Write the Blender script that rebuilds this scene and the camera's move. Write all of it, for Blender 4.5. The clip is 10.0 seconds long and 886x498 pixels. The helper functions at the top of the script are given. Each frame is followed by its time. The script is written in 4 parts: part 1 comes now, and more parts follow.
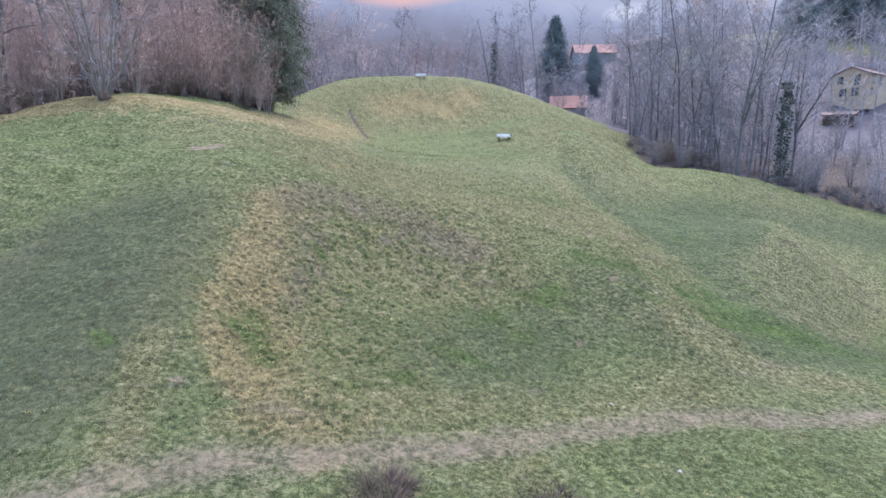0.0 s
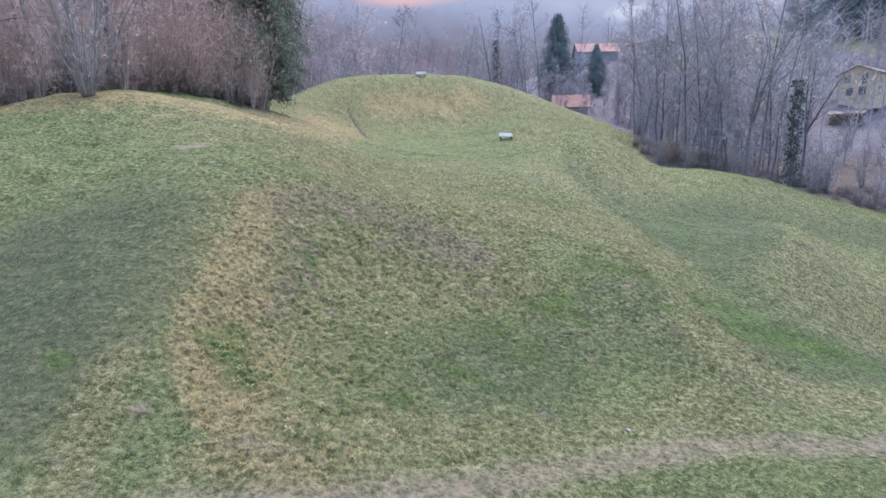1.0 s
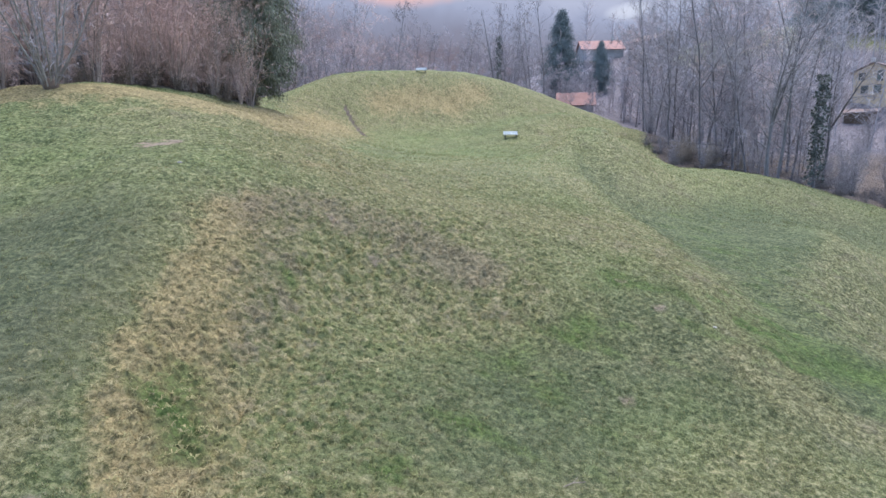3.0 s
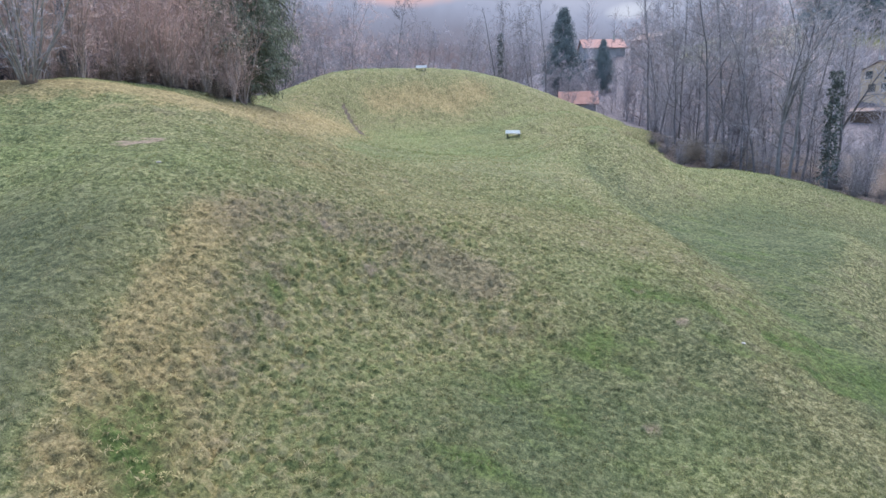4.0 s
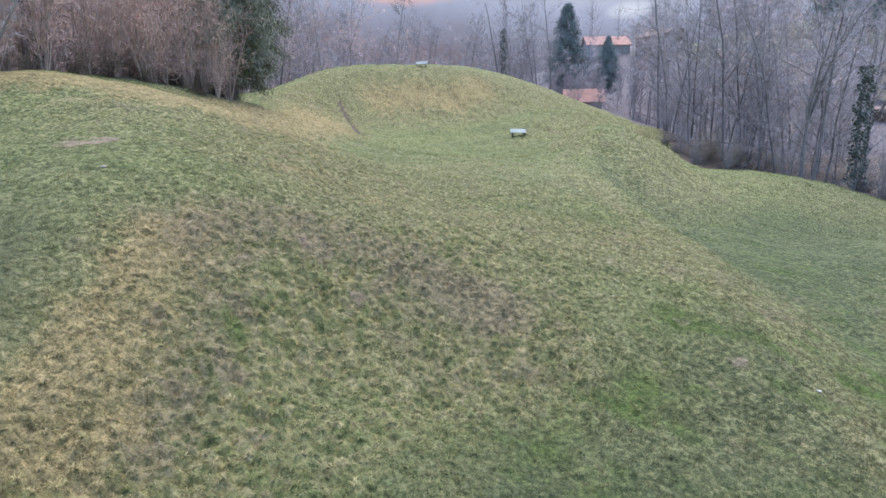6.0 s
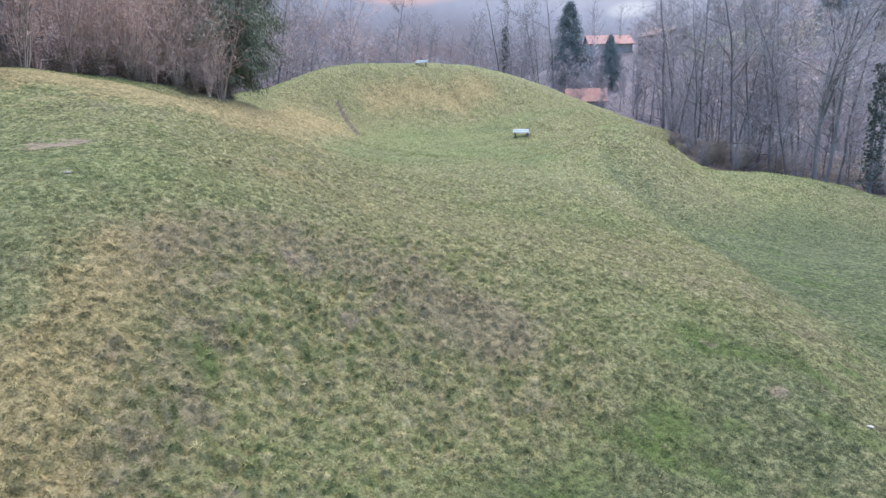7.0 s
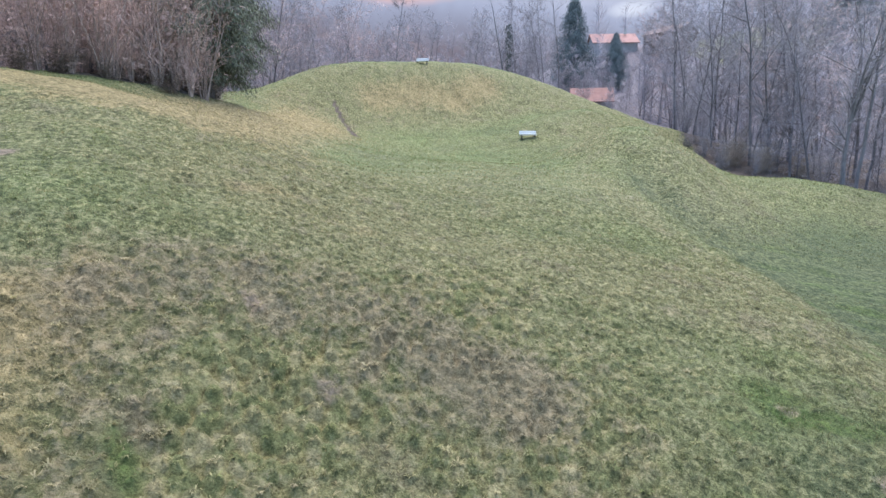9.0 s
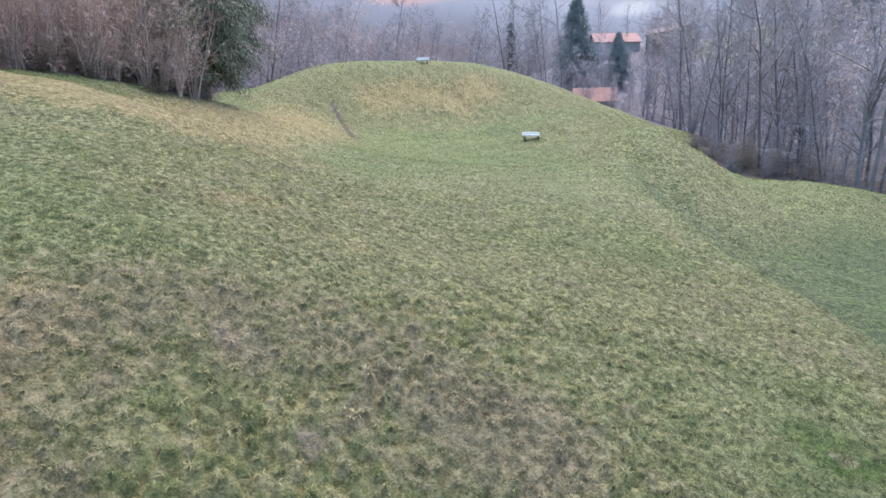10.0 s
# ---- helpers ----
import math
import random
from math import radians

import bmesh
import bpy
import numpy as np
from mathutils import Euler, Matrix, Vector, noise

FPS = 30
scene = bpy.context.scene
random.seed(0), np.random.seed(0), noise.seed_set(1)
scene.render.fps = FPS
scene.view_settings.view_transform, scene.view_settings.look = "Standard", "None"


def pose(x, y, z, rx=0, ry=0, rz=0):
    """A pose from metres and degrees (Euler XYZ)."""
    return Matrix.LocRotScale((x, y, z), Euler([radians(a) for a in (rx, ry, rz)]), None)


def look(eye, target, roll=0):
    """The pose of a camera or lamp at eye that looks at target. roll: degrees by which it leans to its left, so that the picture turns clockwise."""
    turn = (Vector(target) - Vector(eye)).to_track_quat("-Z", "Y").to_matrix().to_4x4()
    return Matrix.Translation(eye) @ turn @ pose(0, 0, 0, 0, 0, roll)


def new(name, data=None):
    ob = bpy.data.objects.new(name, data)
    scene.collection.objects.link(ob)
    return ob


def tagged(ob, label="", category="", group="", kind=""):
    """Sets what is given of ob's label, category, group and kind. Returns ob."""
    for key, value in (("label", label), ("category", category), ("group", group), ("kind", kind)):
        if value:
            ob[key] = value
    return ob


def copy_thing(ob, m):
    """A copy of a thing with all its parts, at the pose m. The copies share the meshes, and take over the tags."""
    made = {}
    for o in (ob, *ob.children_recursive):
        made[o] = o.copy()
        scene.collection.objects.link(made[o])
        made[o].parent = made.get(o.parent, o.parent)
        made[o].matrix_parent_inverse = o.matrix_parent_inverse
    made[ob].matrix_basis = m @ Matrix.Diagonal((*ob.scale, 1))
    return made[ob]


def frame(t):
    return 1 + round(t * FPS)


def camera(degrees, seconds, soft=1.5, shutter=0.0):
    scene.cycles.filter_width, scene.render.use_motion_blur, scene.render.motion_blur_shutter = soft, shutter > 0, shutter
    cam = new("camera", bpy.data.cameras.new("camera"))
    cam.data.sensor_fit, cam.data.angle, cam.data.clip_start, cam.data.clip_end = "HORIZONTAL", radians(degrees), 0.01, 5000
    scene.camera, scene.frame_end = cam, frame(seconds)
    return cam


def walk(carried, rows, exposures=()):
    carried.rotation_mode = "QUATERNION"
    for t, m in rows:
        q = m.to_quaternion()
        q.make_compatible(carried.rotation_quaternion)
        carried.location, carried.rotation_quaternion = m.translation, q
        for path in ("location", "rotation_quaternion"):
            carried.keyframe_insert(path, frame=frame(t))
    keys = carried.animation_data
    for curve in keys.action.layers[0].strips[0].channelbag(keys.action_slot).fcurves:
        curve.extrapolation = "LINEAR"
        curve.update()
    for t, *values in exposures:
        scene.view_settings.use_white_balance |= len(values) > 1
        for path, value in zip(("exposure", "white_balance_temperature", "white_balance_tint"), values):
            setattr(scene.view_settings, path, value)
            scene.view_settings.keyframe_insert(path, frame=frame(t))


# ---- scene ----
cam = camera(76.2, 10.0)
EXPOSURE = 2.15
METRES, EYE, TILT, LEAN, TURN = 16.0, 6.0, -9.0, 0.0, 0.0
ROWS = [
    (0.0, 0.0, 0.0, 0.0, 0.0, 0.0, 0.0),
    (0.5, 0.0023, 0.0486, 0.0076, 0.05, 0.0, -0.02),
    (1.0, 0.0027, 0.0972, 0.0147, 0.08, -0.01, -0.04),
    (1.5, 0.0027, 0.1467, 0.0221, 0.1, -0.02, -0.07),
    (2.0, 0.0013, 0.1968, 0.0298, 0.13, -0.01, -0.07),
    (2.5, -0.0005, 0.2473, 0.0381, 0.15, -0.03, -0.09),
    (4.0, -0.0076, 0.3994, 0.0618, 0.14, -0.08, -0.1),
    (4.5, -0.0094, 0.4497, 0.0704, 0.15, -0.1, -0.1),
    (5.0, -0.0114, 0.4995, 0.0804, 0.15, -0.12, -0.11),
    (5.5, -0.0126, 0.5492, 0.0905, 0.17, -0.15, -0.11),
    (7.0, -0.0161, 0.696, 0.1236, 0.23, -0.18, -0.06),
    (7.5, -0.0183, 0.7447, 0.1355, 0.25, -0.2, -0.07),
    (8.0, -0.0208, 0.7928, 0.1485, 0.25, -0.2, -0.07),
    (8.5, -0.0227, 0.8402, 0.1619, 0.29, -0.21, -0.07),
    (9.0, -0.0246, 0.8841, 0.1747, 0.3, -0.21, -0.1),
    (9.5, -0.0264, 0.9312, 0.1874, 0.32, -0.21, -0.1),
    (10.0, -0.028, 0.9779, 0.2002, 0.32, -0.22, -0.1),
]
walk(cam, [(t, pose(0, 0, EYE, TILT, LEAN, TURN) @ pose(METRES * x, METRES * y, METRES * z, 90 + pitch, roll, yaw)) for t, x, y, z, yaw, pitch, roll in ROWS], [(0.0, EXPOSURE - 0.06, 6150, 14), (2.5, EXPOSURE - 0.06, 6350, 12), (4.0, EXPOSURE - 0.06, 6500, 10), (5.6, EXPOSURE - 0.06, 6500, 10), (6.9, EXPOSURE + 0.07, 6500, 10), (10.0, EXPOSURE + 0.07, 6450, 10)])

# ---- light: still evening, the sun already behind the hills, soft sky all round ----
world = bpy.data.worlds.new("evening_sky")
scene.world = world
world.use_nodes = True
wn = world.node_tree
sky = wn.nodes.new("ShaderNodeTexSky")
sky.sky_type = "NISHITA"
sky.sun_disc = False
sky.sun_elevation = radians(70)
sky.sun_rotation = radians(20)
sky.air_density, sky.dust_density, sky.ozone_density = 1.0, 1.0, 2.0
wn.links.new(sky.outputs[0], wn.nodes["Background"].inputs[0])
wn.nodes["Background"].inputs[1].default_value = 0.13
sun = new("sun", bpy.data.lights.new("sun", "SUN"))
sun.data.energy, sun.data.angle, sun.data.color = 1.7, radians(40), (1.0, 0.93, 0.88)
sun.matrix_world = look((6, 36, 62), (0, 20, 0))


# ---- landforms ----
HILLS = []


def hill(cx, cy, height, rx, ry, turn):
    """A rounded rise (or hollow) of the ground: centre, height, half widths, turn in degrees."""
    HILLS.append((cx, cy, height, rx, ry, math.cos(radians(turn)), math.sin(radians(turn))))


hill(-19.2, 35.1, 5.50, 13.6, 9.4, 17.0)       # grassy mound
hill(-8.7, 29.1, 1.73, 6.0, 9.2, 12.3)         # its shoulder
hill(-8.7, 17.7, 1.28, 5.0, 8.0, 18.5)         # its foot
hill(0.8, 90.3, 8.69, 26.6, 10.5, 15.6)        # summit
hill(-27.4, 72.5, 3.20, 19.6, 6.5, -53.7)      # summit brow
hill(-15.7, 76.3, 3.33, 10.1, 5.0, 60.7)       # summit shoulder
hill(12.5, 73.8, 2.63, 8.8, 4.9, 48.2)         # bench shelf
hill(8.3, 17.4, -0.94, 13.3, 5.5, -17.4)       # hollow
hill(-2.8, 27.1, 0.78, 5.0, 8.5, 121.5)        # bank lip
hill(3.8, 40.2, 1.62, 11.4, 7.2, -101.3)       # middle rise
hill(12.1, 53.3, 3.49, 4.2, 9.6, -2.6)        # spur
hill(23.3, 28.6, -3.50, 4.4, 11.0, -44.0)      # meadow dip
hill(25.8, 53.3, 2.23, 11.4, 6.1, 8.8)        # meadow shelf
hill(6.8, 14.3, -0.73, 14.5, 7.3, -14.0)       # terrace of the path
hill(-4.1, 4.7, 0.42, 5.0, 5.3, 7.1)           # path's bank
hill(39.3, 42.0, -3.89, 23.0, 33.1, 4.8)      # stream valley
hill(-42.2, 21.6, 5.08, 23.3, 5.0, 5.9)        # ridge beyond the mound
hill(0.1, 122.0, -8.98, 60.0, 18.0, -14.1)     # ground behind the summit
hill(-19.8, 50.2, 3.81, 11.4, 8.0, 17.2)       # saddle
hill(-24.9, 44.9, 2.02, 8.0, 8.5, -7.2)        # saddle floor
hill(21.7, 74.4, 2.29, 5.9, 9.8, 110.2)        # eastern slope of the summit
hill(17.8, 61.0, 2.27, 2.5, 3.4, 36.4)         # east knoll
hill(21.3, 36.5, 1.07, 5.7, 3.2, 76.7)         # swell in the meadow
hill(0.0, 51.0, 0.45, 9.0, 5.0, 0)              # floor behind the middle rise
hill(-13.5, 64.0, 1.5, 5.0, 6.0, 0)             # floor of the saddle
hill(-0.7, 21.9, -0.60, 3.8, 2.0, -8.0)        # pit of the hollow
hill(-4.3, 17.5, -0.50, 4.3, 2.0, 87.3)        # undercut of the bank
hill(-9.3, 20.7, 0.21, 2.1, 7.4, 8.3)          # crown above the bank
hill(11.7, 24.0, -0.33, 6.0, 1.9, 89.3)        # fold at the meadow's edge
hill(8.3, 24.8, 0.21, 1.9, 10.5, -4.0)         # swell beside the fold
hill(-3.1, 15.9, -0.22, 3.5, 2.0, -17.8)
hill(0.4, 31.9, -0.31, 1.9, 9.7, -59.7)
hill(100, 165, 24.0, 50, 45, 0)             # far side of the valley
hill(45, 200, 9.0, 40, 25, 0)
hill(46, 180, 5.9, 15, 11, 0)                   # knoll of the farmhouse
hill(25, 119, 7.8, 12, 9, 0)                    # terrace of the barn
hill(77, 111, 2.4, 13, 9, 0)                    # terrace of the yellow house


def wave(x, y, seed, size):
    """Smooth unevenness between about -1 and 1, the same everywhere it is asked for."""
    r = np.random.RandomState(seed)
    z = 0
    for k in range(7):
        a, f, ph = r.uniform(0, 6.283), r.uniform(0.6, 1.7) / size, r.uniform(0, 6.283)
        z = z + np.sin(6.283 * f * (x * np.cos(a) + y * np.sin(a)) + ph + 1.3 * np.sin(2.1 * f * (y * np.cos(a) - x * np.sin(a)) + ph))
    return z / 3.2


def near_line(x, y, pts):
    """Distance to a line through the points."""
    best = np.full(np.shape(x), 1e9)
    for (ax, ay), (bx, by) in zip(pts, pts[1:]):
        ux, uy = bx - ax, by - ay
        k = np.clip(((x - ax) * ux + (y - ay) * uy) / (ux * ux + uy * uy), 0, 1)
        best = np.minimum(best, np.hypot(x - ax - k * ux, y - ay - k * uy))
    return best


SCAR = [(-12.1, 74.8), (-11.6, 73.9), (-10.9, 72.8), (-10.1, 71.4), (-9.0, 69.2), (-8.4, 67.6)]
GULLIES = [[(-3.9, 81.6), (-3.6, 79.5), (-3.2, 76.5)], [(0.7, 81.5), (1.6, 79.7), (2.2, 77.5)], [(3.2, 85.9), (4.1, 84.8), (4.9, 83.6)], [(-0.1, 82.9), (0.2, 81.4), (0.5, 79.4)]]
PATH = [(-16, 6.0), (-9, 7.6), (-5.1, 9.6), (-2.1, 10.7), (1.5, 12.2), (3.8, 13.5), (6.7, 14.9), (10.3, 15.8), (14, 16.4), (24, 15.5)]


def smooth_ground(x, y):
    x, y = np.asarray(x, float), np.asarray(y, float)
    z = -1.33 - 0.023 * np.clip(x, -150, 150) + 0.13 * np.clip(y, -60, 230)
    for cx, cy, h, rx, ry, c, s in HILLS:
        dx, dy = x - cx, y - cy
        z = z + h * np.exp(-(((c * dx + s * dy) / rx) ** 2 + ((c * dy - s * dx) / ry) ** 2))
    return z


def step_line(y):
    """Where the grassy step goes down to the meadow."""
    return np.interp(y, [24, 29, 33, 37, 41, 46, 51], [10.8, 10.3, 10.0, 9.4, 9.0, 8.6, 8.3])


def slope(x, y):
    return np.hypot(smooth_ground(x + 0.4, y) - smooth_ground(x - 0.4, y), smooth_ground(x, y + 0.4) - smooth_ground(x, y - 0.4)) / 0.8


def ground(x, y):
    x, y = np.asarray(x, float), np.asarray(y, float)
    z = smooth_ground(x, y)
    steep = np.clip((slope(x, y) - 0.22) / 0.3, 0, 1)
    z = z + 0.05 * wave(x, y, 1, 4.0) + 0.02 * wave(x, y, 2, 1.3) + steep * 0.05 * wave(x, y, 3, 0.9)
    for g in GULLIES:
        z = z - 0.28 * np.exp(-(near_line(x, y, g) / 0.6) ** 2)
    close = np.clip(np.minimum(np.minimum(x + 9.4, 10.4 - x), np.minimum(y - 10.2, 37.8 - y)) / 1.5, 0, 1)
    rough = tussocky(x, y)
    z = z + close * (rough * (0.18 * lumps(x, y, TUFT, 1.0)[0] + 0.07 * lumps(x, y, 0.55, 7.0)[0]) + (1 - 0.8 * np.clip(rough, 0, 1)) * (0.065 * lumps(x, y, 0.17, 3.0)[0] + 0.055 * lumps(x, y, 0.40, 5.0)[0]))
    far_rough = np.clip(1 - close, 0, 1) * np.clip((90 - y) / 4, 0, 1) * np.clip((30 - x) / 6, 0, 1)
    z = z + far_rough * (0.03 + 0.20 * np.clip((slope(x, y) - 0.2) / 0.2, 0, 1)) * lumps(x, y, 1.25, 9.0)[0]
    z = z - 0.30 * np.exp(-(near_line(x, y, SCAR) / 0.38) ** 2)
    s = x - step_line(y)
    z = z - 0.52 * np.clip(s / 1.5, 0, 1) ** 2 * (3 - 2 * np.clip(s / 1.5, 0, 1)) * np.exp(-(np.maximum(s, 0) / 5.0) ** 2) * np.exp(-((y - 36.5) / 10.0) ** 4)
    z = z - 0.05 * np.exp(-(near_line(x, y, PATH) / 0.7) ** 2)
    return z


TUFT = 0.22                                     # spacing of the tussocks


def lumps(x, y, cell, seed):
    """Tussocks: one rounded tuft near each point of a loose lattice. Height between 0 and 1, and a number that tells the plants apart."""
    ix, iy = np.floor(x / cell), np.floor(y / cell)
    best, kind = np.zeros(np.shape(x)), np.zeros(np.shape(x))
    for a in (-1, 0, 1):
        for b in (-1, 0, 1):
            jx, jy = ix + a, iy + b
            h1 = np.modf(np.abs(np.sin(jx * 127.1 + jy * 311.7 + seed) * 43758.5453))[0]
            h2 = np.modf(np.abs(np.sin(jx * 269.5 + jy * 183.3 + seed) * 43758.5453))[0]
            h3 = np.modf(np.abs(np.sin(jx * 419.2 + jy * 371.9 + seed) * 43758.5453))[0]
            d = np.hypot(x - (jx + 0.5 + 0.8 * (h1 - 0.5)) * cell, y - (jy + 0.5 + 0.8 * (h2 - 0.5)) * cell)
            h = (0.35 + 0.65 * h3) * np.clip(1.12 - (d / (0.66 * cell)) ** 2, 0, 1)
            kind = np.where(h > best, np.modf(h1 * 7 + h3 * 3)[0], kind)
            best = np.maximum(best, h)
    return best, kind


BANK = [(-4.6, 12.0), (-5.2, 16.0), (-4.8, 20.5), (-3.4, 24.2), (-0.6, 24.8)]


def in_hollow(x, y):
    """1 inside the hollow and on its bank, 0 outside its lip, with a ragged edge."""
    lip = np.interp(y, [9, 12, 14, 16.5, 20, 22.5, 24.5, 26.5], [-4.4, -4.9, -6.4, -7.1, -7.4, -7.5, -6.8, -3.5])
    top = np.interp(x, [-8, -6.8, -5.7, -3.5, -1.6, 2, 6], [23, 24.2, 25.4, 26.4, 27.2, 29, 31])
    return np.clip((np.minimum(x - lip, top - y) + 0.25 * wave(x, y, 47, 1.4)) / 0.6 + 0.5, 0, 1)


def tussocky(x, y):
    """How tussocky the turf is: the bank round the hollow most of all."""
    return np.clip(in_hollow(x, y) * np.exp(-(near_line(x, y, BANK) / 4.3) ** 2) * (0.85 + 0.3 * wave(x, y, 44, 3.0)) + 0.10 + 0.10 * wave(x, y, 45, 2.2), 0.02, 1.1)


def gz(x, y):
    return float(ground(x, y))


def wood_left(x, y):
    """Metres inside the thicket on the mound's far side (below 0: outside)."""
    e = y - np.interp(x, [-60, -35, -25, -22.3, -21, -19.5, -17.5, -15, -13], [22, 28, 32.3, 36, 42.5, 45.2, 47.8, 48.2, 50])
    return np.where(x < -13, np.minimum(e, (-15.3 - 0.30 * (y - 51) - x) * 0.95), -9)


def wood_right(x, y):
    return np.minimum(y - np.interp(x, [22, 25, 29, 31, 40, 60, 90], [66, 64.5, 63.5, 55, 51, 40, 30]), x - np.interp(y, [40, 60, 66, 72, 85, 100], [18, 20, 23, 23.5, 25, 26.5]))


def wood_back(x, y):
    return y - np.interp(x, [-60, -30, -14, 0, 12, 20, 30], [84, 92, 98, 100, 99, 96, 90])


# ---- materials ----
def material(name):
    m = bpy.data.materials.new(name)
    m.use_nodes = True
    nt = m.node_tree
    return m, nt, nt.nodes["Principled BSDF"]


def add(nt, kind, **inputs):
    n = nt.nodes.new(kind)
    for k, v in inputs.items():
        n.inputs[k.replace("_", " ")].default_value = v
    return n


def noise_node(nt, scale, detail=4, rough=0.6, vec=None):
    n = add(nt, "ShaderNodeTexNoise", Scale=scale, Detail=detail, Roughness=rough)
    if vec is None:
        vec = nt.nodes.new("ShaderNodeNewGeometry").outputs["Position"]
    nt.links.new(vec, n.inputs["Vector"])
    return n.outputs["Fac"]


def ramp(nt, fac, stops):
    r = nt.nodes.new("ShaderNodeValToRGB")
    els = r.color_ramp.elements
    els[0].position, els[0].color = stops[0][0], (*stops[0][1], 1)
    els[1].position, els[1].color = stops[-1][0], (*stops[-1][1], 1)
    for p, c in stops[1:-1]:
        els.new(p).color = (*c, 1)
    nt.links.new(fac, r.inputs[0])
    return r.outputs[0]


def mix(nt, fac, a, b, mode="MIX"):
    n = nt.nodes.new("ShaderNodeMix")
    n.data_type, n.blend_type = "RGBA", mode
    for v, i in ((fac, 0), (a, 6), (b, 7)):
        if isinstance(v, (int, float)):
            n.inputs[i].default_value = v
        elif isinstance(v, tuple):
            n.inputs[i].default_value = (*v, 1)
        else:
            nt.links.new(v, n.inputs[i])
    return n.outputs[2]


def calc(nt, op, a, b=0.0, clamp=False):
    n = nt.nodes.new("ShaderNodeMath")
    n.operation, n.use_clamp = op, clamp
    for v, i in ((a, 0), (b, 1)):
        if isinstance(v, (int, float)):
            n.inputs[i].default_value = v
        else:
            nt.links.new(v, n.inputs[i])
    return n.outputs[0]


def attribute(nt, name):
    n = nt.nodes.new("ShaderNodeAttribute")
    n.attribute_name = name
    return n.outputs["Fac"]


def bump(nt, bsdf, height, strength, distance):
    b = add(nt, "ShaderNodeBump", Strength=strength, Distance=distance)
    nt.links.new(height, b.inputs["Height"])
    nt.links.new(b.outputs[0], bsdf.inputs["Normal"])


def simple(name, dark, light, scale, rough=0.8, bump_scale=None, bump_by=0.01, spread=0.25, metal=0.0, stretch=None):
    """A two-tone worn surface: noise at two scales, a little difference from piece to piece, fine relief."""
    m, nt, b = material(name)
    vec = None
    if stretch:
        mp = nt.nodes.new("ShaderNodeMapping")
        mp.inputs["Scale"].default_value = stretch
        tc = nt.nodes.new("ShaderNodeTexCoord")
        nt.links.new(tc.outputs["Object"], mp.inputs[0])
        vec = mp.outputs[0]
    f = noise_node(nt, scale, 5, 0.65, vec)
    g = noise_node(nt, scale * 0.13, 3, 0.5, vec)
    fac = calc(nt, "ADD", calc(nt, "MULTIPLY", f, 0.65), calc(nt, "MULTIPLY", g, 0.35))
    col = ramp(nt, fac, [(0.34, dark), (0.66, light)])
    rnd = nt.nodes.new("ShaderNodeObjectInfo").outputs["Random"]
    hsv = nt.nodes.new("ShaderNodeHueSaturation")
    nt.links.new(calc(nt, "ADD", 1 - spread / 2, calc(nt, "MULTIPLY", rnd, spread)), hsv.inputs["Value"])
    nt.links.new(col, hsv.inputs["Color"])
    nt.links.new(hsv.outputs[0], b.inputs["Base Color"])
    b.inputs["Roughness"].default_value = rough
    b.inputs["Metallic"].default_value = metal
    b.inputs["Specular IOR Level"].default_value = 0.3
    bump(nt, b, noise_node(nt, bump_scale or scale * 3, 4, 0.7, vec), 0.5, bump_by)
    return m


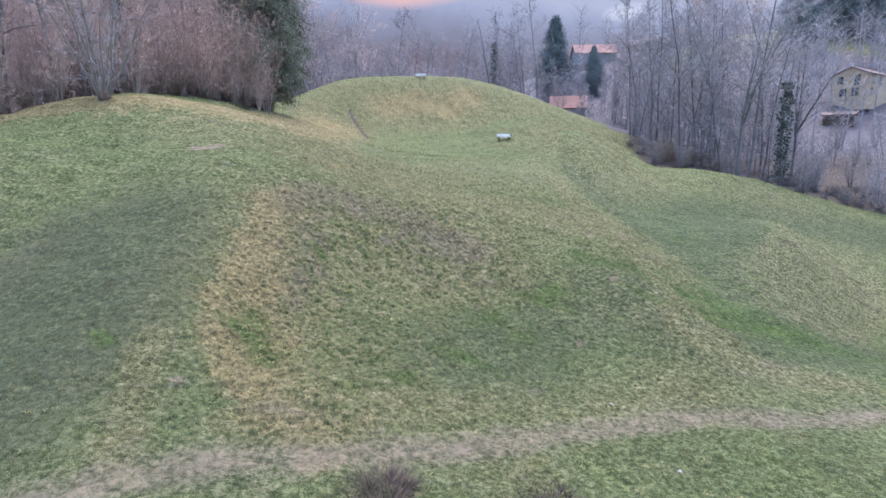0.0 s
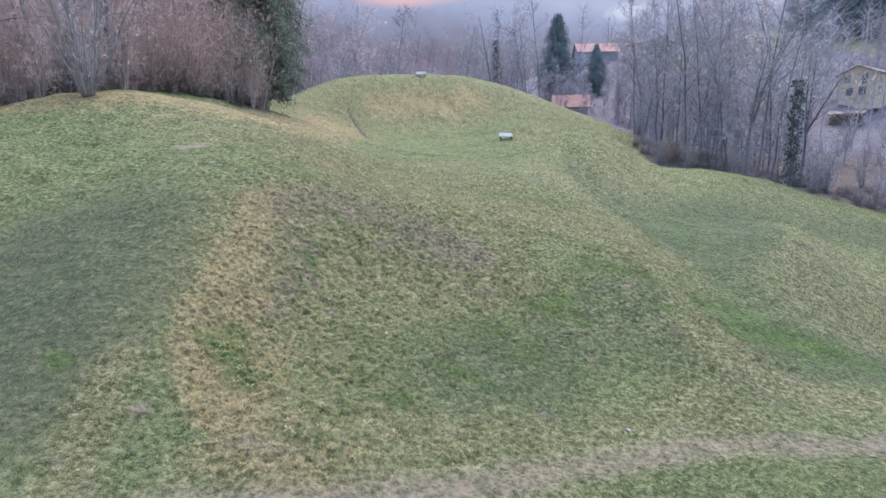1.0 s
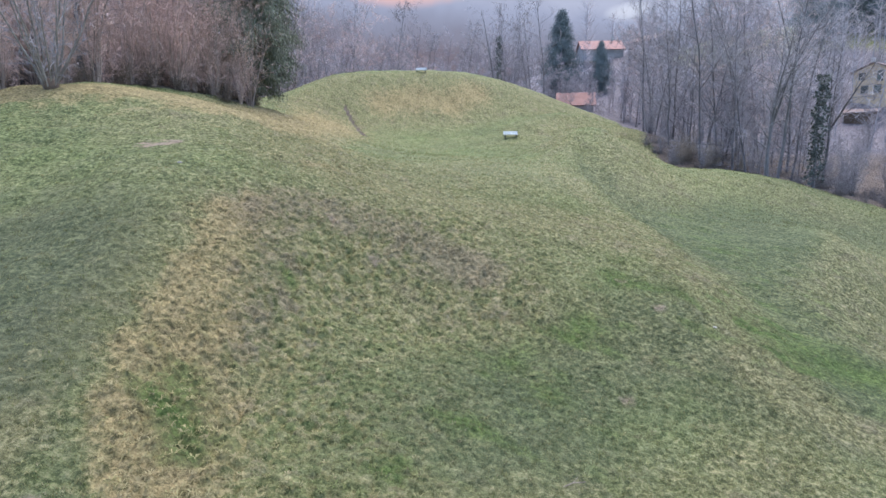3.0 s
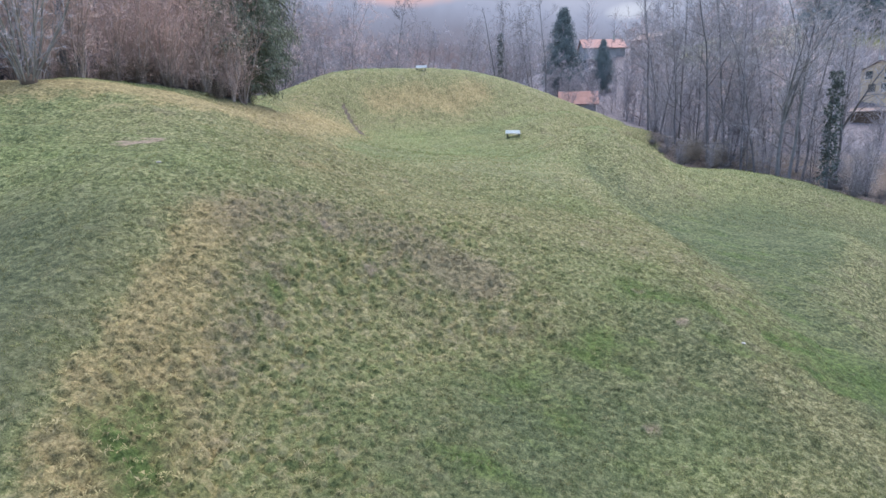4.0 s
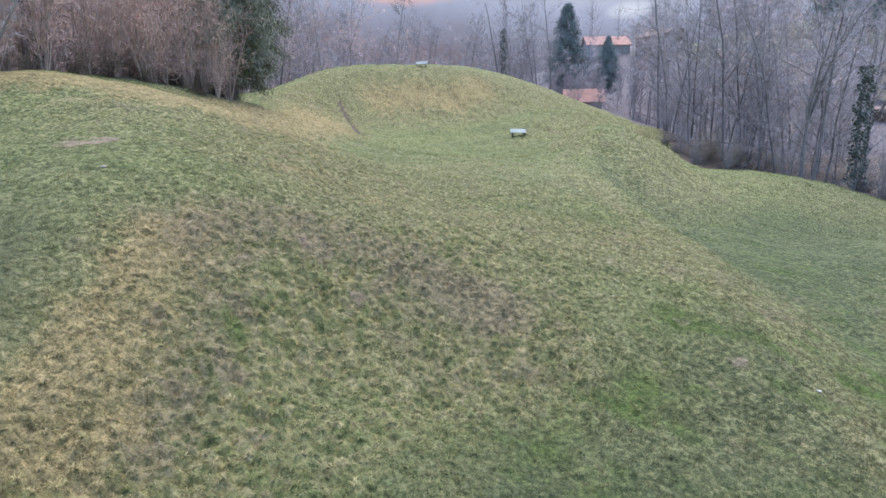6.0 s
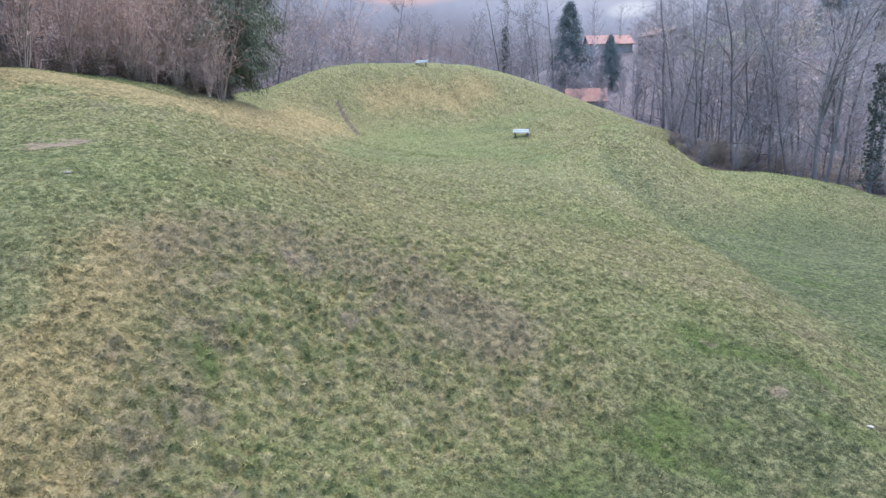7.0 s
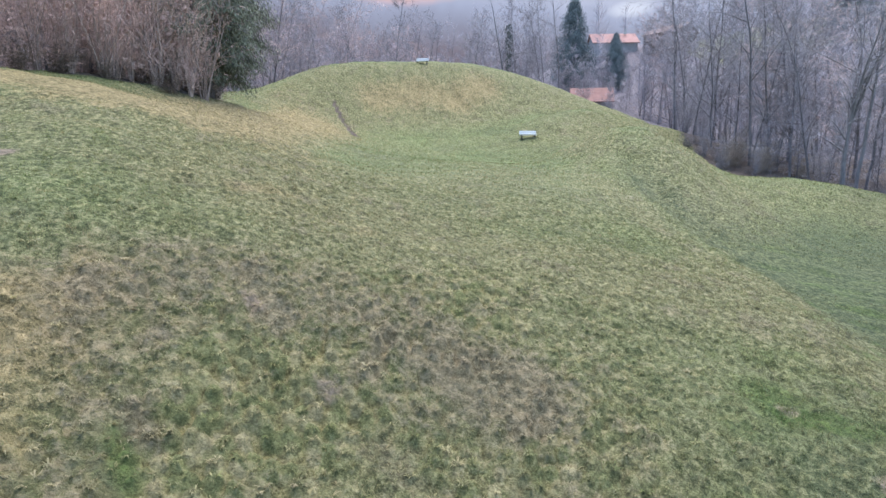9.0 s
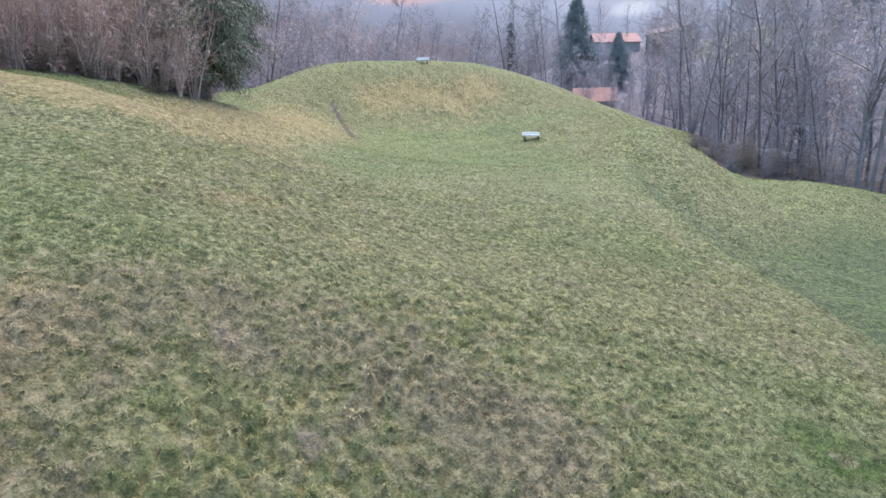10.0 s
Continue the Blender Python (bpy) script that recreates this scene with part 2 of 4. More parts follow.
def grass_ground():
    """Short winter pasture: green and straw mottling, lush spots, bare soil, leaf litter under the trees."""
    m, nt, b = material("pasture_ground")
    fine = noise_node(nt, 26.0, 5, 0.75)
    mid = noise_node(nt, 1.3, 5, 0.65)
    big = noise_node(nt, 0.13, 4, 0.6)
    tuft = noise_node(nt, 7.0, 5, 0.7)
    f = calc(nt, "ADD", calc(nt, "ADD", calc(nt, "MULTIPLY", mid, 0.12), calc(nt, "MULTIPLY", tuft, 0.50)), calc(nt, "MULTIPLY", fine, 0.38))
    green = ramp(nt, f, [(0.43, GREEN[0]), (0.5, GREEN[1]), (0.58, GREEN[2])])
    straw = ramp(nt, f, [(0.43, STRAW[0]), (0.5, STRAW[1]), (0.58, STRAW[2])])
    thatch = ramp(nt, f, [(0.41, (0.070, 0.059, 0.036)), (0.59, (0.222, 0.190, 0.128))])
    k = add(nt, "ShaderNodeMapRange", From_Min=0.54, From_Max=0.64)
    nt.links.new(noise_node(nt, 0.9, 4, 0.6), k.inputs["Value"])
    straw = mix(nt, calc(nt, "MULTIPLY", k.outputs["Result"], 0.6), straw, thatch)
    lush = ramp(nt, f, [(0.41, LUSH[0]), (0.59, LUSH[1])])
    soil = ramp(nt, f, [(0.3, SOIL[0]), (0.7, SOIL[1])])
    litter = ramp(nt, f, [(0.3, LITTER[0]), (0.7, LITTER[1])])
    gray = ramp(nt, f, [(0.3, GRAY[0]), (0.7, GRAY[1])])

    def edge(name, low, high, wob=0.55):
        a = calc(nt, "ADD", attribute(nt, name), calc(nt, "MULTIPLY", calc(nt, "SUBTRACT", calc(nt, "ADD", calc(nt, "MULTIPLY", mid, 0.4), calc(nt, "MULTIPLY", tuft, 0.6)), 0.5), wob * 2))
        n = add(nt, "ShaderNodeMapRange", From_Min=low, From_Max=high)
        n.interpolation_type = "SMOOTHSTEP"
        nt.links.new(a, n.inputs["Value"])
        return n.outputs["Result"]
    n = add(nt, "ShaderNodeMapRange", From_Min=0.42, From_Max=0.64)
    nt.links.new(big, n.inputs["Value"])
    col = mix(nt, calc(nt, "ADD", 0.12, calc(nt, "MULTIPLY", n.outputs["Result"], 0.5)), green, straw)
    col = mix(nt, edge("gray", 0.25, 0.85, 0.9), col, gray)
    k = add(nt, "ShaderNodeMapRange", From_Min=0.44, From_Max=0.60)
    nt.links.new(noise_node(nt, 0.33, 4, 0.6), k.inputs["Value"])
    cool = ramp(nt, f, [(0.41, COOL[0]), (0.59, COOL[1])])
    col = mix(nt, calc(nt, "MULTIPLY", k.outputs["Result"], 0.35), col, cool)
    col = mix(nt, calc(nt, "MULTIPLY", edge("cool", 0.2, 0.9, 0.8), 0.85), col, cool)
    col = mix(nt, calc(nt, "MULTIPLY", edge("dry", 0.1, 0.95, 0.7), 0.9), col, straw)
    # tussock plants, each its own tint; thatch between them, toned down for shade
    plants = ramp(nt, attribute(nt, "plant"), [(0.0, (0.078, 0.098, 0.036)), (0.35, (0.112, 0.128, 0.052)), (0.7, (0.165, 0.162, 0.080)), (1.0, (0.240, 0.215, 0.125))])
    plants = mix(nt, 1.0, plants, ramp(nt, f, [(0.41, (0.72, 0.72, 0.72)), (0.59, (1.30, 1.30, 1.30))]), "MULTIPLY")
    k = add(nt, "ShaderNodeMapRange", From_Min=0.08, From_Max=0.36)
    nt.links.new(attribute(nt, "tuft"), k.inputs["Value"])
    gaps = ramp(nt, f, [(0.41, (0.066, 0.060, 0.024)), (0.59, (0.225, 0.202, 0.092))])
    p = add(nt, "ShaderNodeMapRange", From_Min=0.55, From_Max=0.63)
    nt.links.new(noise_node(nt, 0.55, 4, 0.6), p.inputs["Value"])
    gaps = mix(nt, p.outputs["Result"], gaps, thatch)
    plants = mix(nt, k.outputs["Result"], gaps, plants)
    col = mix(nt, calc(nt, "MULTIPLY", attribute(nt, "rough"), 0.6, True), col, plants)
    col = mix(nt, calc(nt, "MULTIPLY", edge("tan", 0.2, 0.9, 0.8), 0.85), col, ramp(nt, f, [(0.41, TAN[0]), (0.59, TAN[1])]))
    col = mix(nt, calc(nt, "MULTIPLY", edge("mauve", 0.3, 0.85, 1.1), 0.8), col, thatch)
    col = mix(nt, edge("lush", 0.25, 0.85), col, lush)
    col = mix(nt, edge("bare", 0.25, 0.75), col, soil)
    col = mix(nt, edge("litter", 0.3, 0.7), col, litter)
    # far scrub floor turned purple-grey, haze put into its colour
    col = mix(nt, edge("hazed_scrub", 0.3, 0.8), col, ramp(nt, f, [(0.41, (0.075, 0.068, 0.078)), (0.59, (0.155, 0.142, 0.160))]))
    nt.links.new(col, b.inputs["Base Color"])
    b.inputs["Roughness"].default_value = 0.95
    b.inputs["Specular IOR Level"].default_value = 0.15
    # plant to plant differences in the sward
    po = add(nt, "ShaderNodeTexVoronoi", Scale=6.5, Randomness=1.0)
    nt.links.new(nt.nodes.new("ShaderNodeNewGeometry").outputs["Position"], po.inputs["Vector"])
    hue = nt.nodes.new("ShaderNodeSeparateColor")
    nt.links.new(po.outputs["Color"], hue.inputs[0])
    col = mix(nt, 1.0, col, ramp(nt, hue.outputs[0], [(0.0, (0.84, 0.86, 0.84)), (0.5, (1.0, 1.0, 1.0)), (1.0, (1.19, 1.16, 1.13))]), "MULTIPLY")
    nt.links.new(col, b.inputs["Base Color"])
    vo = add(nt, "ShaderNodeTexVoronoi", Scale=3.4, Randomness=1.0)
    nt.links.new(nt.nodes.new("ShaderNodeNewGeometry").outputs["Position"], vo.inputs["Vector"])
    h = calc(nt, "ADD", calc(nt, "MULTIPLY", tuft, 0.6), calc(nt, "MULTIPLY", fine, 0.4))
    h = calc(nt, "SUBTRACT", h, calc(nt, "MULTIPLY", vo.outputs["Distance"], 0.55))
    h = calc(nt, "SUBTRACT", h, calc(nt, "MULTIPLY", po.outputs["Distance"], 0.25))
    bump(nt, b, h, 1.0, 0.18)
    return m


GREEN = ((0.035, 0.050, 0.019), (0.094, 0.124, 0.048), (0.190, 0.226, 0.102))
STRAW = ((0.049, 0.049, 0.024), (0.130, 0.128, 0.062), (0.256, 0.242, 0.136))
LUSH = ((0.030, 0.050, 0.015), (0.100, 0.142, 0.045))
SOIL = ((0.122, 0.096, 0.074), (0.280, 0.225, 0.172))
LITTER = ((0.049, 0.040, 0.036), (0.126, 0.104, 0.092))
COOL = ((0.023, 0.033, 0.017), (0.104, 0.126, 0.066))
TAN = ((0.066, 0.054, 0.026), (0.330, 0.268, 0.142))
GRAY = ((0.045, 0.050, 0.031), (0.118, 0.119, 0.077))

PASTURE = grass_ground()
# greys of bark and bare twigs lightened to imitate haze in the woods
BARK = simple("grey_bark", (0.078, 0.070, 0.072), (0.205, 0.186, 0.192), 6.0, 0.9, 24, 0.02, 0.5, stretch=(1, 1, 0.25))
PALE_BARK = simple("pale_bark", (0.085, 0.070, 0.060), (0.290, 0.248, 0.212), 5.0, 0.85, 20, 0.015, 0.4, stretch=(1, 1, 0.3))
TWIG = simple("bare_twigs", (0.220, 0.200, 0.212), (0.375, 0.344, 0.364), 1.2, 0.9, 8, 0.004, 0.5)
RED_TWIG = simple("reddish_twigs", (0.36, 0.245, 0.212), (0.74, 0.525, 0.450), 1.1, 0.9, 8, 0.004, 0.4)
RED_BARK = simple("red_brown_bark", (0.150, 0.108, 0.092), (0.430, 0.330, 0.280), 4.0, 0.9, 20, 0.015, 0.6, stretch=(1, 1, 0.25))
BROWN_TWIG = simple("brown_twigs", (0.32, 0.240, 0.222), (0.62, 0.475, 0.440), 1.2, 0.9, 8, 0.004, 0.5)
STRAW_TWIG = simple("dry_reed_stems", (0.200, 0.162, 0.132), (0.370, 0.305, 0.250), 1.0, 0.9, 8, 0.004, 0.4)
NEEDLES = simple("spruce_needles", (0.080, 0.088, 0.060), (0.190, 0.200, 0.140), 1.6, 0.8, 12, 0.01, 0.35)
DEAD_TWIG = simple("withered_stems", (0.085, 0.062, 0.048), (0.200, 0.152, 0.118), 3.0, 0.9, 10, 0.004, 0.3)
# needles of the far spruces, lightened and blued to imitate haze
FAR_NEEDLES = simple("hazed_spruce_needles", (0.070, 0.092, 0.096), (0.155, 0.190, 0.195), 1.6, 0.8, 12, 0.01, 0.3)
# ivy green greyed and lightened, with haze mixed into the tone
IVY = simple("ivy_leaves", (0.048, 0.058, 0.052), (0.115, 0.130, 0.118), 2.0, 0.6, 10, 0.01, 0.3)
WHITE_PAINT = simple("weathered_white_paint", (0.42, 0.44, 0.45), (0.64, 0.66, 0.67), 5.0, 0.6, 30, 0.003, 0.1)
DARK_METAL = simple("dark_iron", (0.02, 0.02, 0.02), (0.06, 0.06, 0.06), 8.0, 0.5, 30, 0.002, 0.1, 0.8)
YELLOW_WALL = simple("yellow_render", (0.425, 0.312, 0.207), (0.595, 0.452, 0.318), 0.9, 0.9, 12, 0.01, 0.08)
PALE_WALL = simple("pale_render", (0.17, 0.165, 0.17), (0.27, 0.26, 0.265), 0.8, 0.9, 12, 0.01, 0.1)
BROWN_ROOF = simple("brown_roof_tiles", (0.085, 0.062, 0.058), (0.190, 0.140, 0.125), 1.4, 0.85, 9, 0.03, 0.15)
RED_ROOF = simple("red_roof_tiles", (0.150, 0.080, 0.072), (0.245, 0.138, 0.122), 1.2, 0.85, 9, 0.03, 0.15)
DARK_WOOD = simple("dark_timber", (0.045, 0.030, 0.022), (0.120, 0.080, 0.055), 3.0, 0.8, 14, 0.01, 0.2)
STONE = simple("pale_stone", (0.16, 0.155, 0.15), (0.34, 0.33, 0.31), 7.0, 0.9, 20, 0.02, 0.3)
CONCRETE = simple("concrete", (0.28, 0.27, 0.26), (0.42, 0.41, 0.39), 4.0, 0.9, 20, 0.01, 0.2)


def window_glass():
    m, nt, b = material("dark_window_glass")
    b.inputs["Base Color"].default_value = (0.015, 0.018, 0.022, 1)
    b.inputs["Roughness"].default_value = 0.08
    return m


GLASS = window_glass()


# ---- building helpers ----
def mesh_of(name, verts, faces, mat, smooth=False):
    me = bpy.data.meshes.new(name)
    me.from_pydata(np.asarray(verts, float).tolist() if isinstance(verts, np.ndarray) else verts, [], faces.tolist() if isinstance(faces, np.ndarray) else faces)
    if isinstance(mat, (list, tuple)):
        for k in mat:
            me.materials.append(k)
    else:
        me.materials.append(mat)
    if smooth:
        me.polygons.foreach_set("use_smooth", [True] * len(me.polygons))
    me.update()
    return me


def part_of(name, me, parent, label="", at=None):
    ob = new(name, me)
    ob.parent = parent
    if at is not None:
        ob.matrix_basis = at
    if label:
        ob["label"] = label
    return ob


def part(name, bm, mat, parent, label="", at=None):
    me = bpy.data.meshes.new(name)
    bm.to_mesh(me)
    bm.free()
    me.materials.append(mat)
    return part_of(name, me, parent, label, at)


def box(sx, sy, sz, bevel=0.0, at=(0, 0, 0)):
    bm = bmesh.new()
    bmesh.ops.create_cube(bm, size=1.0, matrix=Matrix.Translation(at) @ Matrix.Diagonal((sx, sy, sz, 1)))
    if bevel:
        bmesh.ops.bevel(bm, geom=bm.edges[:], offset=bevel, segments=1, affect="EDGES")
    return bm


def tubes(segs, sides, closed_tip=False):
    """Tapered prisms for many twigs at once: rows of start, end, start radius, end radius."""
    s = np.asarray(segs, float)
    a, b, ra, rb = s[:, 0:3], s[:, 3:6], s[:, 6], s[:, 7]
    d = b - a
    d /= np.maximum(np.linalg.norm(d, axis=1), 1e-6)[:, None]
    up = np.where(np.abs(d[:, 2:3]) > 0.9, np.array([[1.0, 0, 0]]), np.array([[0, 0, 1.0]]))
    u = np.cross(d, up)
    u /= np.linalg.norm(u, axis=1)[:, None]
    v = np.cross(d, u)
    n, faces = len(s), []
    ang = np.arange(sides) * 2 * np.pi / sides
    ring = np.cos(ang)[None, :, None] * u[:, None, :] + np.sin(ang)[None, :, None] * v[:, None, :]
    k = np.arange(sides)
    if closed_tip:
        verts = np.concatenate([a[:, None] + ring * ra[:, None, None], b[:, None]], axis=1).reshape(-1, 3)
        base = (np.arange(n) * (sides + 1))[:, None]
        f = np.stack([base + k, base + (k + 1) % sides, base + sides + 0 * k], axis=2).reshape(-1, 3)
    else:
        verts = np.concatenate([a[:, None] + ring * ra[:, None, None], b[:, None] + ring * rb[:, None, None]], axis=1).reshape(-1, 3)
        base = (np.arange(n) * sides * 2)[:, None]
        f = np.stack([base + k, base + (k + 1) % sides, base + sides + (k + 1) % sides, base + sides + k], axis=2).reshape(-1, 4)
    return verts, f


def slivers(segs, seed):
    """The finest twigs: one thin tapering face each."""
    s = np.asarray(segs, float)
    a, b, ra = s[:, 0:3], s[:, 3:6], s[:, 6]
    side = np.cross(b - a, np.random.RandomState(seed).normal(size=(len(s), 3)))
    side *= (1.3 * ra / np.maximum(np.linalg.norm(side, axis=1), 1e-9))[:, None]
    return np.stack([a - side, a + side, b], axis=1).reshape(-1, 3), np.arange(len(s) * 3).reshape(-1, 3)


def join(*pieces):
    verts, faces, o = [], [], 0
    for v, f in pieces:
        verts += np.asarray(v).tolist()
        faces += (np.asarray(f) + o).tolist()
        o += len(v)
    return verts, faces


class Tree:
    """Collects the limbs (thick) and twigs (thin) of one bare tree or shrub."""

    def __init__(self, seed):
        self.seed = seed
        self.r = np.random.RandomState(seed)
        self.stem, self.limb, self.twig, self.tip = [], [], [], []

    def turn(self, d, angle):
        side = self.r.normal(size=3)
        side -= d * side.dot(d)
        side /= np.linalg.norm(side) + 1e-9
        n = d * math.cos(angle) + side * math.sin(angle)
        return n / np.linalg.norm(n)

    def grow(self, p, d, length, radius, level, bend, lift, n, kids, first):
        r = self.r
        p, d = np.array(p, float), np.array(d, float)
        store = (self.stem, self.limb, self.twig)[min(level, 2)]
        for i in range(n):
            k0, k1 = i / n, (i + 1) / n
            d = d + r.normal(size=3) * bend + np.array([0, 0, lift])
            d /= np.linalg.norm(d)
            q = p + d * length / n
            ra, rb = radius * (1 - 0.86 * k0), radius * (1 - 0.86 * k1)
            if level >= 2 and i == n - 1:
                self.tip.append((*p, *q, ra, 0))
            else:
                store.append((*p, *q, ra, rb))
            yield i, k1, q, d, rb
            p = q


def bare_tree(seed, height, crown_from=0.35, limbs=16, open_angle=0.75, thick=0.009, lean=0.05, twigs=9, fork=False, reach=0.36):
    """Meshes of the trunk (with limbs) and of the crown of fine twigs."""
    t = Tree(seed)
    r = t.r
    d0 = np.array([r.normal() * lean, r.normal() * lean, 1.0])
    d0 /= np.linalg.norm(d0)
    starts = []
    stems = [(np.zeros(3) - d0 * 0.4, d0, height + 0.4, height * thick)]
    if fork:
        stems = [(np.zeros(3) - d0 * 0.4, d0, height * 0.55, height * thick * 1.15)]
        top = d0 * (height * 0.36)
        for k in range(4):
            stems.append((top + d0 * r.uniform(-0.08, 0.06) * height, t.turn(d0, r.uniform(0.25, 0.5)), height * r.uniform(0.5, 0.66), height * thick * r.uniform(0.5, 0.7)))
    for si, (p, d, ln, rad) in enumerate(stems):
        n = 12 if si == 0 else 9
        for i, k, q, dd, rr in t.grow(p, d, ln, rad, 0, 0.05, 0.01, n, 0, 0):
            if k > (crown_from if not (fork and si) else 0.2):
                for _ in range(max(1, round(limbs / n * r.uniform(0.6, 1.5)))):
                    starts.append((q - dd * r.uniform(0, ln / n), dd, ln * reach * (1.15 - 0.75 * k) * r.uniform(0.6, 1.25), max(rr * r.uniform(0.35, 0.6), 0.012)))
    for p, d, ln, rad in starts:
        for i, k, q, dd, rr in t.grow(p, t.turn(d, open_angle * r.uniform(0.6, 1.5)), ln, rad, 1, 0.20, 0.03, 4, 0, 0):
            for _ in range(2 if i else 1):
                b = [q - dd * r.uniform(0, ln / 5), t.turn(dd, r.uniform(0.45, 1.15)), ln * r.uniform(0.25, 0.5), max(rr * 0.5, 0.008)]
                for j, kk, qq, d3, r3 in t.grow(*b, 2, 0.22, 0.03, 3, 0, 0):
                    for _ in range(max(1, twigs // 4)):
                        e = qq - d3 * r.uniform(0, b[2] / 4)
                        dir3 = t.turn(d3, r.uniform(0.35, 1.2))
                        t.tip.append((*e, *(e + dir3 * r.uniform(0.3, 0.9) * (0.4 + 0.04 * height)), max(r3 * 0.6, 0.010), 0))
    return tree_meshes(t)


def coppice(seed, height, stems=14, spread=0.35, thick=0.035, twigs=6, upright=0.05):
    """A multi-stemmed shrub: many poles out of one stool, twiggy above."""
    t = Tree(seed)
    r = t.r
    for s in range(stems):
        a = r.uniform(0, 6.283)
        p = np.array([math.cos(a), math.sin(a), 0]) * r.uniform(0.05, 0.5) * (0.3 + spread)
        d = np.array([math.cos(a) * spread * r.uniform(0.2, 1.3), math.sin(a) * spread * r.uniform(0.2, 1.3), 1.0])
        d /= np.linalg.norm(d)
        ln = height * r.uniform(0.55, 1.1)
        for i, k, q, dd, rr in t.grow(p - d * 0.3, d, ln, thick * r.uniform(0.5, 1.2), 0, 0.07, upright, 7, 0, 0):
            if k > 0.28:
                for _ in range(twigs // 2):
                    b = [q - dd * r.uniform(0, ln / 7), t.turn(dd, r.uniform(0.5, 1.35)), ln * r.uniform(0.10, 0.27), max(rr * 0.4, 0.006)]
                    for j, kk, qq, d3, r3 in t.grow(*b, 2, 0.28, 0.02, 2, 0, 0):
                        for _ in range(3):
                            dir3 = t.turn(d3, r.uniform(0.3, 1.3))
                            t.tip.append((*qq, *(qq + dir3 * r.uniform(0.2, 0.6)), 0.009, 0))
    return tree_meshes(t)


def tree_meshes(t):
    trunk = join(tubes(t.stem, 6), tubes(t.limb, 4)) if t.limb else join(tubes(t.stem, 5))
    crown = join(tubes(t.twig, 3), slivers(t.tip, t.seed)) if t.twig else join(slivers(t.tip, t.seed))
    return trunk, crown


def spruce_meshes(seed, height, radius, drop=0.35, ragged=0.25, bottom=0.06, fluff=1.0, boughs_each=7, taper=0.85):
    """Trunk and boughs of a spruce: whorls of drooping boughs hung with needle sprays."""
    r = np.random.RandomState(seed)
    trunk = tubes([(0, 0, -0.4, 0, 0, height * 0.5, height * 0.017, height * 0.010), (0, 0, height * 0.5, 0, 0, height, height * 0.010, 0.01)], 7)
    sprays, boughs = [], []
    h = height * bottom
    while h < height * 0.99:
        k = h / height
        for _ in range(boughs_each):
            a = r.uniform(0, 6.283)
            ln = min(1, 0.40 + 0.13 * h) * radius * (1 - k) ** taper * r.uniform(1 - ragged * 1.6, 1 + ragged) + 0.15
            out = np.array([math.cos(a), math.sin(a), 0])
            side = np.array([-out[1], out[0], 0])
            z0 = h + r.uniform(-0.15, 0.15)
            pts = [np.array([0, 0, z0]) + out * ln * s + np.array([0, 0, 0.18 * ln * s - drop * ln * s * s * 1.3]) for s in (0.05, 0.35, 0.65, 1.0)]
            for p, q in zip(pts, pts[1:]):
                boughs.append((*p, *q, 0.03 * (1 - k) + 0.008, 0.02 * (1 - k) + 0.006))
            m = max(4, int(ln / (0.2 * fluff)))
            n = m * 10
            sp = np.repeat((np.arange(m) + r.uniform(0.2, 1, m)) / m, 10)[:, None]
            sg = np.tile([-1, -1, -1, 1, 1, 1, 0, 0, 0, 0], m)[:, None]
            c = np.array([0, 0, z0]) + out * ln * sp + np.array([0, 0, 1.0]) * (0.18 * ln * sp - drop * ln * sp * sp * 1.3)
            c = c + r.normal(size=(n, 3)) * 0.16 * fluff * radius ** 0.5
            w = fluff * r.uniform(0.35, 0.85, (n, 1)) * (0.55 + 0.45 * (1 - sp)) * min(1, 0.35 + radius / 4)
            dirn = out * r.uniform(0.1, 0.6, (n, 1)) + side * sg * r.uniform(0.2, 0.9, (n, 1)) - np.array([0, 0, 1.0]) * (r.uniform(0.5, 1.3, (n, 1)) + 0.5 * (sg == 0))
            dirn /= np.linalg.norm(dirn, axis=1)[:, None]
            cross = np.cross(dirn, r.normal(size=(n, 3)))
            cross *= 0.040 * fluff ** 0.5 * (0.6 + w) / (np.linalg.norm(cross, axis=1)[:, None] + 1e-6)
            sprays.append(np.stack([c, c + dirn * w * 0.5 + cross, c + dirn * w, c + dirn * w * 0.55 - cross], axis=1).reshape(-1, 3))
        h += 0.16 + 0.30 * (1 - k) * height / 18
    verts = np.concatenate(sprays)
    return join(trunk, tubes(boughs, 3)), (verts, np.arange(len(verts)).reshape(-1, 4))


def plant(kind, trunk_crown, wood, leaf, label, category, group="", crown_name="crown", trunk_name="trunk"):
    """A tree as one thing: an empty at its base with trunk and crown."""
    top = new(kind)
    tagged(top, label, category, group)
    part_of(trunk_name, mesh_of(trunk_name, *trunk_crown[0], wood, True), top)
    if trunk_crown[1] is not None:
        part_of(crown_name, mesh_of(crown_name, *trunk_crown[1], leaf), top)
    return top


def place(x, y, turn=0.0, size=1.0, sink=0.05, tall=1.0, lean=0.0):
    return Matrix.LocRotScale((x, y, gz(x, y) - sink), Euler((lean, 0, radians(turn))), (size, size, size * tall))


